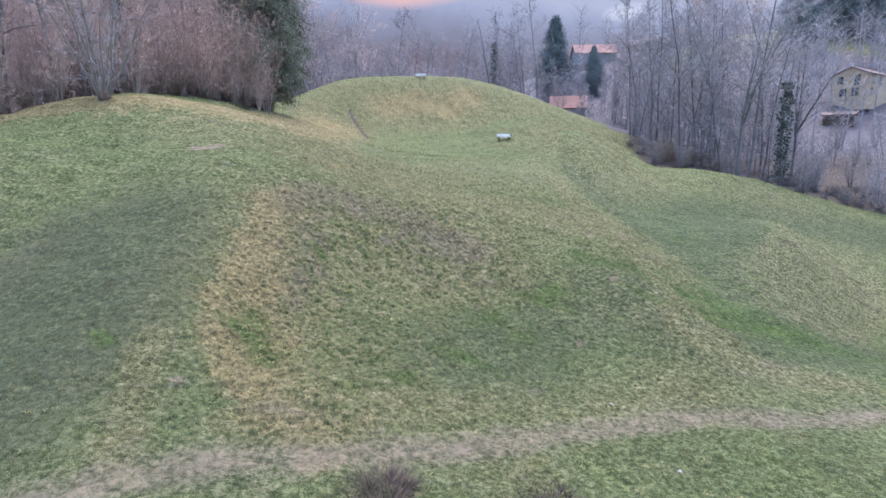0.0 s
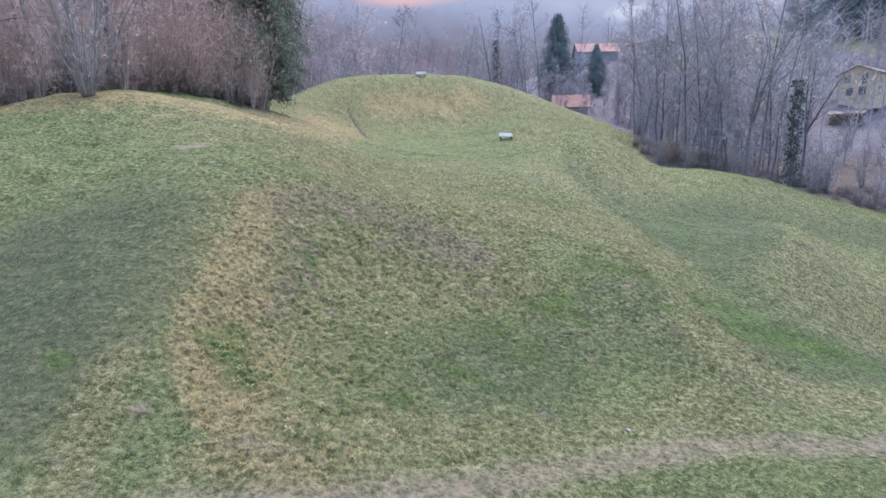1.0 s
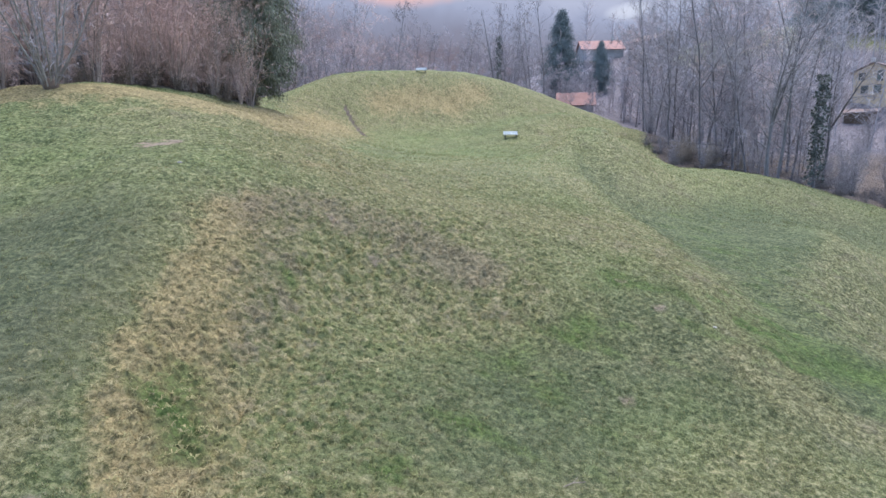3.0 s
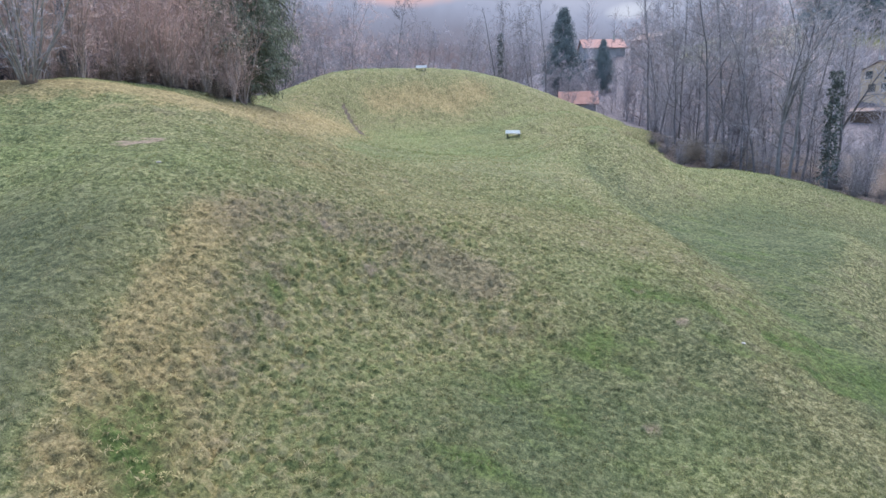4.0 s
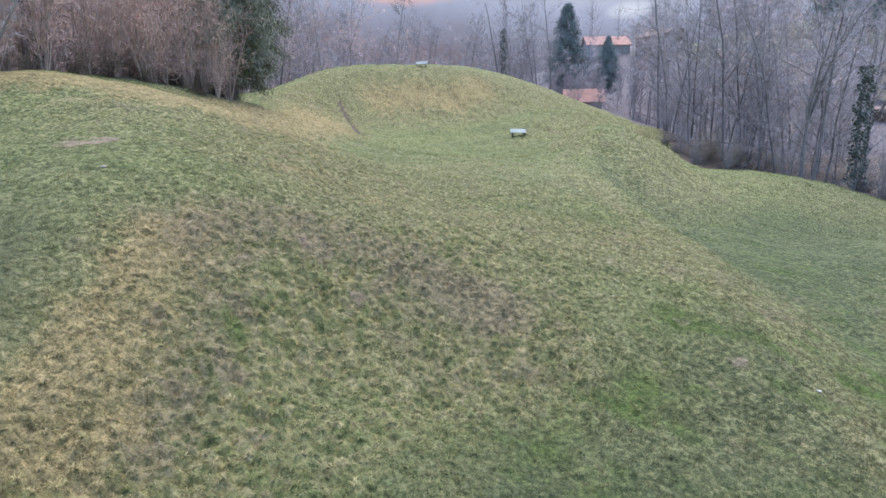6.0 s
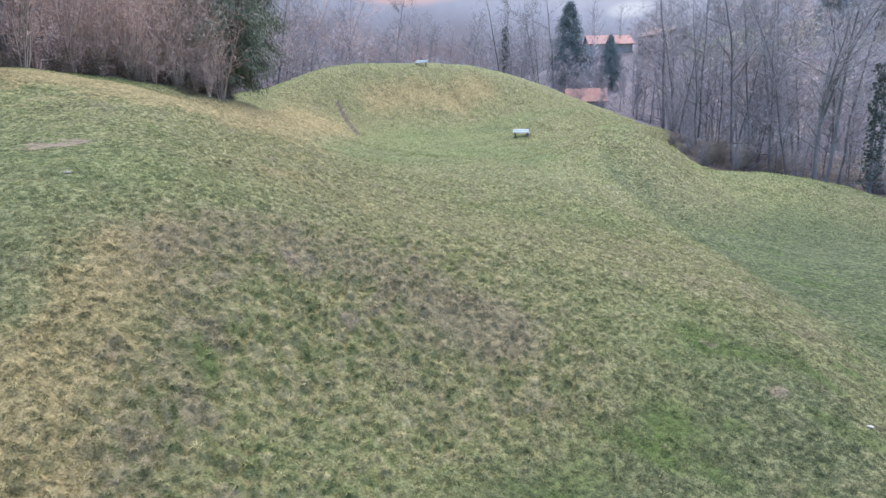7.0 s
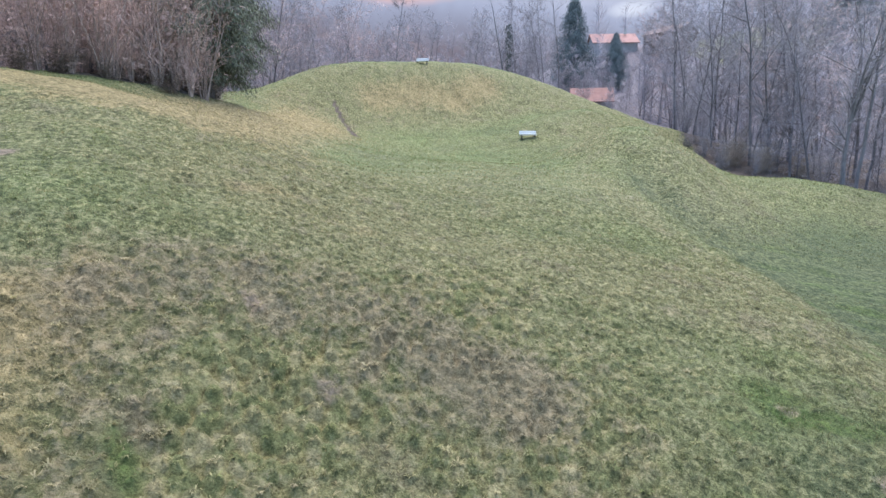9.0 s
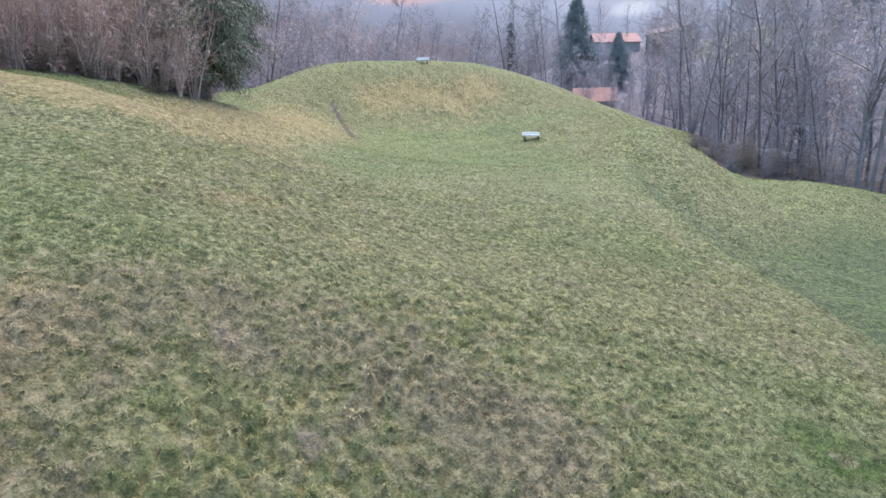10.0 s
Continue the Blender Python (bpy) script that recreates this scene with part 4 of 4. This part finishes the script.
scatter(thin[:3], spots_in(16, 34, 21, 66, 46, 96, lambda x, y: 2.0 < wood_right(x, y) < 26, 2.2) + spots_in(17, 24, -40, 18, 101, 120, lambda x, y: wood_back(x, y) > 2, 3.0) + spots_in(30, 30, 15, 38, 113, 136, lambda x, y: True, 2.6) + spots_in(31, 16, 32, 62, 148, 170, lambda x, y: True, 2.6) + [(20.2, 102.5), (24.5, 102.0), (26.5, 103.5)], 18, (0.7, 1.2))

# broad forked trees at the wood's edge
fork = [plant("forked_tree", bare_tree(31 + i, 17, 0.36, 14, 0.55, 0.012, 0.03, 9, True), BARK, TWIG, "large forked leafless tree with open spreading crown", "tree", "forked trees at the wood edge") for i in range(2)]
scatter(fork, [(30.2, 58.5), (37.8, 62.0), (-22.5, 41.0)], 7, (0.9, 1.0))

# thicket on the mound's far side: hazel and thorn
hazel = [plant("hazel_shrub", coppice(50 + i, 8.5, 16, 0.20, 0.042, 6), RED_BARK, RED_TWIG, "dense leafless hazel shrub with many reddish thin stems", "shrub", "leafless hazel thicket", "crown", "branchwork") for i in range(4)]
hazel += [plant("hazel_shrub", coppice(56 + i, 6.5, 13, 0.28, 0.035, 8), BARK, TWIG, "leafless grey shrub with many thin stems", "shrub", "leafless shrubs by the stream", "crown", "branchwork") for i in range(3)]
edge_l = spots_in(8, 70, -46, -13.2, 28, 60, lambda x, y: 0.4 < wood_left(x, y) < 9, 1.15)
dip = spots_in(34, 26, 33, 54, 43, 62, lambda x, y: 0.8 < wood_right(x, y) < 10, 1.5)
edge_r = spots_in(9, 30, 21, 58, 44, 84, lambda x, y: 0.6 < wood_right(x, y) < 9, 1.8) + spots_in(33, 40, 34, 66, 46, 84, lambda x, y: wood_right(x, y) > 2 and x / y > 0.55, 1.9)
edge_l += [(-15.5, 48.8), (-15.1, 49.7), (-16.0, 50.6), (-16.6, 49.4), (-17.2, 48.6), (-16.9, 50.6), (-17.8, 50.5), (-18.6, 48.2), (-19.3, 46.8), (-20.4, 45.6)]
scatter(hazel[:4], edge_l, 10, (0.75, 1.15))
scatter(hazel[4:], edge_r, 27, (0.6, 1.0))

# old pollard with pale poles on the mound's crest
pollard = plant("coppiced_tree", coppice(70, 10.5, 13, 0.34, 0.075, 8, 0.0), PALE_BARK, TWIG, "coppiced tree with a fan of pale bare poles on the mound", "tree", "", "crown", "branchwork")
pollard.matrix_basis = place(-19.9, 34.2, 0, 1.0)
rs = np.random.RandomState(4)
stool = bmesh.new()
bmesh.ops.create_icosphere(stool, subdivisions=3, radius=0.36)
for vv in stool.verts:
    vv.co = Vector((vv.co.x, vv.co.y, vv.co.z * 1.1)) * (1 + 0.22 * noise.noise(vv.co * 2.2))
part("stool", stool, DARK_WOOD, pollard, "dark gnarled stool", pose(0, 0, 0.1))

# bramble and brush along the meadow edge
brush = [plant("bramble_bush", coppice(80 + i, 2.3, 20, 0.75, 0.014, 4, 0.0), DEAD_TWIG if i < 2 else BARK, DEAD_TWIG if i < 2 else BARK, "low tangle of dull brown leafless bramble", "bush", "bramble along the wood edge", "crown", "branchwork") for i in range(4)]
low = spots_in(11, 40, 20.5, 62, 38, 72, lambda x, y: -0.3 < wood_right(x, y) < 4.5, 1.5) + spots_in(12, 26, -48, -13, 24, 54, lambda x, y: -0.2 < wood_left(x, y) < 2.5, 1.3)
scatter(brush[:2], low[40:], 13, (0.5, 1.0))
scatter(brush[2:], low[:40] + dip, 32, (0.45, 0.9))
reed = [plant("reed_clump", coppice(90 + i, 3.6, 20, 0.26, 0.012, 4, 0.03), STRAW_TWIG, STRAW_TWIG, "clump of dry straw-coloured stems between tree trunks", "reeds", "dry reed clumps", "crown", "branchwork") for i in range(2)]
scatter(reed, [(25.6, 67.2), (26.8, 68.3), (28.4, 67.0), (30.0, 68.6), (32.5, 67.5), (27.6, 69.5)], 14, (0.8, 1.1))

# spruces
spruce = plant("spruce", spruce_meshes(1, 30, 4.6, 0.30, 0.16, 0.055, 0.7, 22, 0.6), BARK, NEEDLES, "dark green spruce with drooping boughs at the thicket's end", "spruce tree", "spruces")
spruce.matrix_basis = place(-16.2, 53.0)
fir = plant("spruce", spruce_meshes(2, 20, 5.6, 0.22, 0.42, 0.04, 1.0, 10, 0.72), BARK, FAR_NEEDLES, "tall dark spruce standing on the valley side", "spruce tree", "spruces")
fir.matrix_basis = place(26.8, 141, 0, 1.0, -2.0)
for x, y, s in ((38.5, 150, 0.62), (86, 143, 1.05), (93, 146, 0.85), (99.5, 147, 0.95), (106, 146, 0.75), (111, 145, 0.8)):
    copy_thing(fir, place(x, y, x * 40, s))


# ivy on two trunks
def ivy(seed, height, n=1500):
    r = np.random.RandomState(seed)
    verts, faces = [], []
    for _ in range(n):
        h = height * r.uniform(0.02, 1) ** 0.9
        a, rad = r.uniform(0, 6.283), r.uniform(0.15, 0.75) * (1 - 0.5 * h / height) + 0.25 * math.sin(h * 2.1) ** 2
        c = np.array([math.cos(a) * rad, math.sin(a) * rad, h])
        u, w = r.normal(size=3), r.normal(size=3)
        u *= 0.13 / np.linalg.norm(u)
        w *= 0.11 / np.linalg.norm(w)
        o = len(verts)
        verts += [c - u, c + w, c + u, c - w]
        faces.append((o, o + 1, o + 2, o + 3))
    return np.array(verts), np.array(faces)


for x, y, h, s in ((33.4, 56.5, 10, 21), (9.0, 103.0, 15, 22)):
    t = bare_tree(100 + s, h * 1.25, 0.5, 14, 0.7, 0.012, 0.05, 8)
    top = plant("ivy_covered_tree", t, BARK, TWIG, "leafless tree with trunk wrapped in dark ivy", "tree", "ivy-covered trees")
    top.matrix_basis = place(x, y)
    part_of("ivy", mesh_of("ivy", *ivy(s, h), IVY), top, "dark green ivy")


# far woods on the valley side
def far_woods():
    r = np.random.RandomState(9)
    tips = []
    for _ in range(520):
        x, y = r.uniform(-170, 150), r.uniform(134, 250)
        if _ < 190:
            x, y = r.uniform(36, 125), r.uniform(80, 134)
            if 58 < x < 84 and 90 < y < 112 and r.uniform() < 0.9:
                continue
        elif (x > 66 and y < 160) or (8 < x < 66 and y < 175 and r.uniform() < 0.75):
            continue
        z, h = gz(x, y), r.uniform(9, 17)
        tips.append((x, y, z - 0.5, x + r.normal() * 0.5, y, z + h * 0.8, 0.16, 0.05))
        for _ in range(60):
            k = r.uniform(0.25, 1.0)
            a, ln = r.uniform(0, 6.283), h * r.uniform(0.12, 0.34)
            p = np.array([x, y, z + h * k * 0.85]) + r.normal(size=3) * (0.3, 0.3, 0.2)
            tips.append((*p, p[0] + math.cos(a) * ln * 0.8, p[1] + math.sin(a) * ln * 0.8, p[2] + ln * r.uniform(0.2, 1.0), 0.035, 0.01))
    v, f = tubes(tips, 3)
    tagged(new("far_woods", mesh_of("far_woods", v, f, TWIG)), "hazy leafless woods on the far valley side", "woods", kind="stuff")


far_woods()


# ---- grass: tussocks on the banks, short tufts over the near pasture ----
def grass_blades():
    m, nt, b = material("grass_blades")
    tone, lum = attribute(nt, "tone"), attribute(nt, "lum")
    col = ramp(nt, tone, [(0.0, (0.080, 0.124, 0.034)), (0.3, (0.148, 0.182, 0.065)), (0.6, (0.242, 0.242, 0.110)), (1.0, (0.385, 0.345, 0.195))])
    col = mix(nt, 1.0, col, ramp(nt, lum, [(0.0, (0.55, 0.53, 0.50)), (1.0, (1.15, 1.15, 1.15))]), "MULTIPLY")
    for name, c in (("cool", (0.078, 0.098, 0.050)), ("tan", (0.320, 0.272, 0.145)), ("mauve", (0.208, 0.178, 0.128))):
        col = mix(nt, calc(nt, "MULTIPLY", attribute(nt, name), 0.75, True), col, mix(nt, 1.0, c, ramp(nt, lum, [(0.0, (0.45, 0.45, 0.45)), (1.0, (1.25, 1.25, 1.25))]), "MULTIPLY"))
    nt.links.new(col, b.inputs["Base Color"])
    b.inputs["Roughness"].default_value = 0.75
    b.inputs["Specular IOR Level"].default_value = 0.2
    # light shines through the thin blades
    tr = nt.nodes.new("ShaderNodeBsdfTranslucent")
    nt.links.new(col, tr.inputs["Color"])
    mx = nt.nodes.new("ShaderNodeMixShader")
    mx.inputs[0].default_value = 0.45
    nt.links.new(b.outputs[0], mx.inputs[1])
    nt.links.new(tr.outputs[0], mx.inputs[2])
    nt.links.new(mx.outputs[0], nt.nodes["Material Output"].inputs["Surface"])
    return m


BLADES = grass_blades()


def blade_mesh(name, cx, cy, tone, per, radius, length, width, seed, label):
    """per blades round each spot: thin pointed slips of grass, as one sheet of stuff."""
    r = np.random.RandomState(seed)
    n = len(cx) * per
    x0, y0 = np.repeat(cx, per), np.repeat(cy, per)
    L = np.repeat(length, per) * r.uniform(0.55, 1.15, n)
    R = np.repeat(radius, per)
    a, q = r.uniform(0, 2 * np.pi, n), np.sqrt(r.uniform(0, 1, n)) * R
    px, py = x0 + np.cos(a) * q, y0 + np.sin(a) * q
    pz = ground(px, py) - 0.02
    lean = r.uniform(0.15, 0.9, n)
    a2 = a + r.normal(0, 0.7, n)
    dx, dy = np.cos(a2) * lean, np.sin(a2) * lean
    nrm = np.sqrt(dx * dx + dy * dy + 1)
    w = np.repeat(width, per) * r.uniform(0.7, 1.3, n)
    sx, sy = -np.sin(a2) * w, np.cos(a2) * w
    v = np.zeros((n, 3, 3))
    v[:, 0] = np.stack([px - sx, py - sy, pz], 1)
    v[:, 1] = np.stack([px + sx, py + sy, pz], 1)
    v[:, 2] = np.stack([px + dx / nrm * L, py + dy / nrm * L, pz + L / nrm], 1)
    f = np.arange(n * 3).reshape(-1, 3)
    me = bpy.data.meshes.new(name)
    me.vertices.add(n * 3)
    me.vertices.foreach_set("co", v.ravel())
    me.loops.add(f.size)
    me.loops.foreach_set("vertex_index", f.ravel())
    me.polygons.add(len(f))
    me.polygons.foreach_set("loop_start", np.arange(0, f.size, 3))
    me.update(calc_edges=True)
    blade_tints(me, cx, cy, tone, per, 3, r)
    tagged(new(name, me), label, "grass", kind="stuff")


def mop_mesh(name, cx, cy, tone, per, size, seed, label):
    """Tussocks: per blades out of each crown, arching over and hanging down on all sides."""
    r = np.random.RandomState(seed)
    n = len(cx) * per
    a = r.uniform(0, 2 * np.pi, n)
    S = np.repeat(size, per) * r.uniform(0.7, 1.2, n)
    ux, uy = np.cos(a), np.sin(a)
    q0 = r.uniform(0, 0.05, n)
    px, py = np.repeat(cx, per) + ux * q0, np.repeat(cy, per) + uy * q0
    pz = np.repeat(ground(cx, cy), per) - 0.015
    rise, out, fall = 0.045 * S, 0.055 * S, r.uniform(-0.01, 0.055, n) * S
    w = r.uniform(0.005, 0.010, n)
    a2 = a + r.normal(0, 0.5, n)
    vx, vy = np.cos(a2), np.sin(a2)
    v = np.zeros((n, 5, 3))
    v[:, 0] = np.stack([px + uy * w, py - ux * w, pz], 1)
    v[:, 1] = np.stack([px - uy * w, py + ux * w, pz], 1)
    mx, my, mz = px + ux * out, py + uy * out, pz + rise
    v[:, 2] = np.stack([mx - uy * w, my + ux * w, mz], 1)
    v[:, 3] = np.stack([mx + uy * w, my - ux * w, mz], 1)
    v[:, 4] = np.stack([mx + vx * out, my + vy * out, mz - fall], 1)
    k = (np.arange(n) * 5)[:, None]
    f4, f3 = k + np.array([[0, 1, 2, 3]]), k + np.array([[3, 2, 4]])
    loops = np.concatenate([f4, f3], axis=1)
    me = bpy.data.meshes.new(name)
    me.vertices.add(n * 5)
    me.vertices.foreach_set("co", v.ravel())
    me.loops.add(loops.size)
    me.loops.foreach_set("vertex_index", loops.ravel())
    me.polygons.add(2 * n)
    me.polygons.foreach_set("loop_start", ((np.arange(n) * 7)[:, None] + np.array([[0, 4]])).ravel())
    me.update(calc_edges=True)
    blade_tints(me, cx, cy, tone, per, 5, r)
    tagged(new(name, me), label, "grass", kind="stuff")


def blade_tints(me, cx, cy, tone, per, corners, r):
    """Each blade's tone, each tuft's lightness and the kind of turf that it grows in."""
    n = len(cx) * per
    tn = np.clip(np.repeat(tone, per) + r.normal(0, 0.13, n), 0, 1)
    me.attributes.new("tone", "FLOAT", "POINT").data.foreach_set("value", np.repeat(tn, corners).astype(np.float32))
    lm = np.repeat(np.repeat(r.uniform(0.1, 1, len(cx)), per), corners) * 0.9
    me.attributes.new("lum", "FLOAT", "POINT").data.foreach_set("value", lm.astype(np.float32))
    k = ground_masks(cx, cy)
    for zone in ("cool", "tan", "mauve"):
        me.attributes.new(zone, "FLOAT", "POINT").data.foreach_set("value", np.repeat(np.clip(k[zone] + r.normal(0, 0.22, len(cx)), 0, 1), per * corners).astype(np.float32))
    me.materials.append(BLADES)


def pasture_spots(seed, n, x0, x1, y0, y1):
    r = np.random.RandomState(seed)
    x, y = r.uniform(x0, x1, n), r.uniform(y0, y1, n)
    ok = (np.abs(x) < 0.86 * y + 3) & (wood_left(x, y) < 0.5) & ((wood_right(x, y) < 0.5) | (x < 18))
    ok &= (near_line(x, y, PATH) > 0.75) | (r.uniform(size=n) < 0.25)
    ok &= near_line(x, y, SCAR) > 0.4
    ok &= ((x + 11.4) / 0.85) ** 2 + ((y - 27.6) / 0.55) ** 2 > 1
    return x[ok], y[ok], r


def tone_at(x, y, r, seed):
    k = ground_masks(x, y)
    t = 0.36 + 0.10 * wave(x, y, seed, 9.0) + 0.20 * wave(x, y, seed + 1, 1.5) + 0.30 * k["dry"] + 0.12 * k["gray"] - 0.40 * k["lush"]
    return np.clip(t + r.normal(0, 0.15, len(x)), 0, 1), k


def build_grass():
    # tussocks: a mop of drooping blades over each lump
    gx, gy = [g.ravel() for g in np.meshgrid(np.arange(-9.8, 10.8, TUFT), np.arange(9.8, 38.0, TUFT))]
    r = np.random.RandomState(21)
    gx, gy = gx + r.uniform(-0.05, 0.05, len(gx)), gy + r.uniform(-0.05, 0.05, len(gx))
    for _ in range(5):                                                                     # climb to the crown
        for ax, ay in ((0.05, 0), (-0.05, 0), (0, 0.05), (0, -0.05)):
            up = lumps(gx + ax, gy + ay, TUFT, 1.0)[0] > lumps(gx, gy, TUFT, 1.0)[0]
            gx, gy = gx + ax * up, gy + ay * up
    rough = tussocky(gx, gy)
    ok = (r.uniform(size=len(gx)) < np.clip(rough * 1.5 - 0.1, 0, 1)) & (np.abs(gx) < 0.86 * gy + 3) & (near_line(gx, gy, PATH) > 0.8)
    x, y, rough = gx[ok], gy[ok], rough[ok]
    t, k = tone_at(x, y, r, 40)
    t = 0.22 + 0.62 * lumps(x, y, TUFT, 1.0)[1] + 0.15 * k["dry"] - 0.45 * k["lush"]
    mop_mesh("tussock_grass", x, y, np.clip(t, 0, 1), 9, r.uniform(0.75, 1.25, len(x)), 22, "tufted green and straw-coloured tussock grass on the bank")
    # short sward, close by, to the sides, and further up
    for seed, n, x0, x1, y0, y1, per, wide in ((23, 80000, -11.5, 12.5, 8.0, 40, 6, 0.0095), (27, 36000, -28, 26, 8.0, 34, 5, 0.013), (25, 50000, -40, 40, 38, 86, 3, 0.024)):
        x, y, r = pasture_spots(seed, n, x0, x1, y0, y1)
        inside = np.minimum(np.minimum(x - x0, x1 - x), y1 - y) if seed == 23 else 9 + 0 * x
        ok = (r.uniform(size=len(x)) < np.clip(inside / 4.0, 0, 1)) & (r.uniform(size=len(x)) > 0.85 * tussocky(x, y)) & ((lumps(x, y, 0.17, 3.0)[0] > 0.40) | (seed != 23))
        x, y = x[ok], y[ok]
        t, k = tone_at(x, y, r, 40)
        n = len(x)
        blade_mesh("short_grass" if y1 < 50 else "meadow_grass", x, y, t, per, 6 * wide + 0 * x, r.uniform(0.05, 0.10, n) * (1 if y1 < 50 else 1.4), wide + 0 * x, seed + 1,
                   "short grazed winter pasture grass, green and straw" if y1 < 50 else "short pasture grass on the slopes towards the summit")


build_grass()


# ---- small things on the grass ----
def dead_shrub(x, y, seed, size):
    t = coppice(seed, 0.22 * size, 26, 1.6, 0.006, 4, -0.03)
    top = plant("dead_shrub", t, DEAD_TWIG, DEAD_TWIG, "small brown withered shrub beside the worn path", "shrub", "withered shrubs", "crown", "branchwork")
    top.matrix_basis = place(x, y, 0, 1.0, 0.0)


dead_shrub(-1.4, 9.75, 201, 0.55)
dead_shrub(-0.95, 9.7, 203, 0.5)
dead_shrub(1.9, 9.95, 202, 0.4)


def stone(x, y, size, seed):
    bm = bmesh.new()
    bmesh.ops.create_icosphere(bm, subdivisions=2, radius=size)
    for v in bm.verts:
        v.co = Vector((v.co.x * 1.3, v.co.y, v.co.z * 0.6)) * (1 + 0.35 * noise.noise(v.co * (1.3 / size) + Vector((seed, 0, 0))))
    me = bpy.data.meshes.new("stone")
    bm.to_mesh(me)
    bm.free()
    me.materials.append(STONE)
    ob = tagged(new("stone", me), "pale stone lying in the grass", "stone", "stones in the grass")
    ob.matrix_basis = pose(x, y, gz(x, y) + size * 0.15, 0, 0, seed * 50)


for k, (x, y, s) in enumerate(((5.3, 11.7, 0.06), (4.8, 15.2, 0.05), (8.7, 22.5, 0.05), (-9.5, 25.2, 0.06))):
    stone(x, y, s, k + 1)

stick = tubes([(0, 0, 0, 0.22, 0.1, 0.03, 0.012, 0.011), (0.22, 0.1, 0.03, 0.5, 0.16, 0.02, 0.011, 0.006), (0.22, 0.1, 0.03, 0.36, 0.28, 0.05, 0.007, 0.004)], 5)
ob = tagged(new("fallen_stick", mesh_of("fallen_stick", *stick, PALE_BARK)), "pale fallen stick lying on short grass", "stick")
ob.matrix_basis = pose(2.4, 15.5, gz(2.5, 15.6) + 0.03)
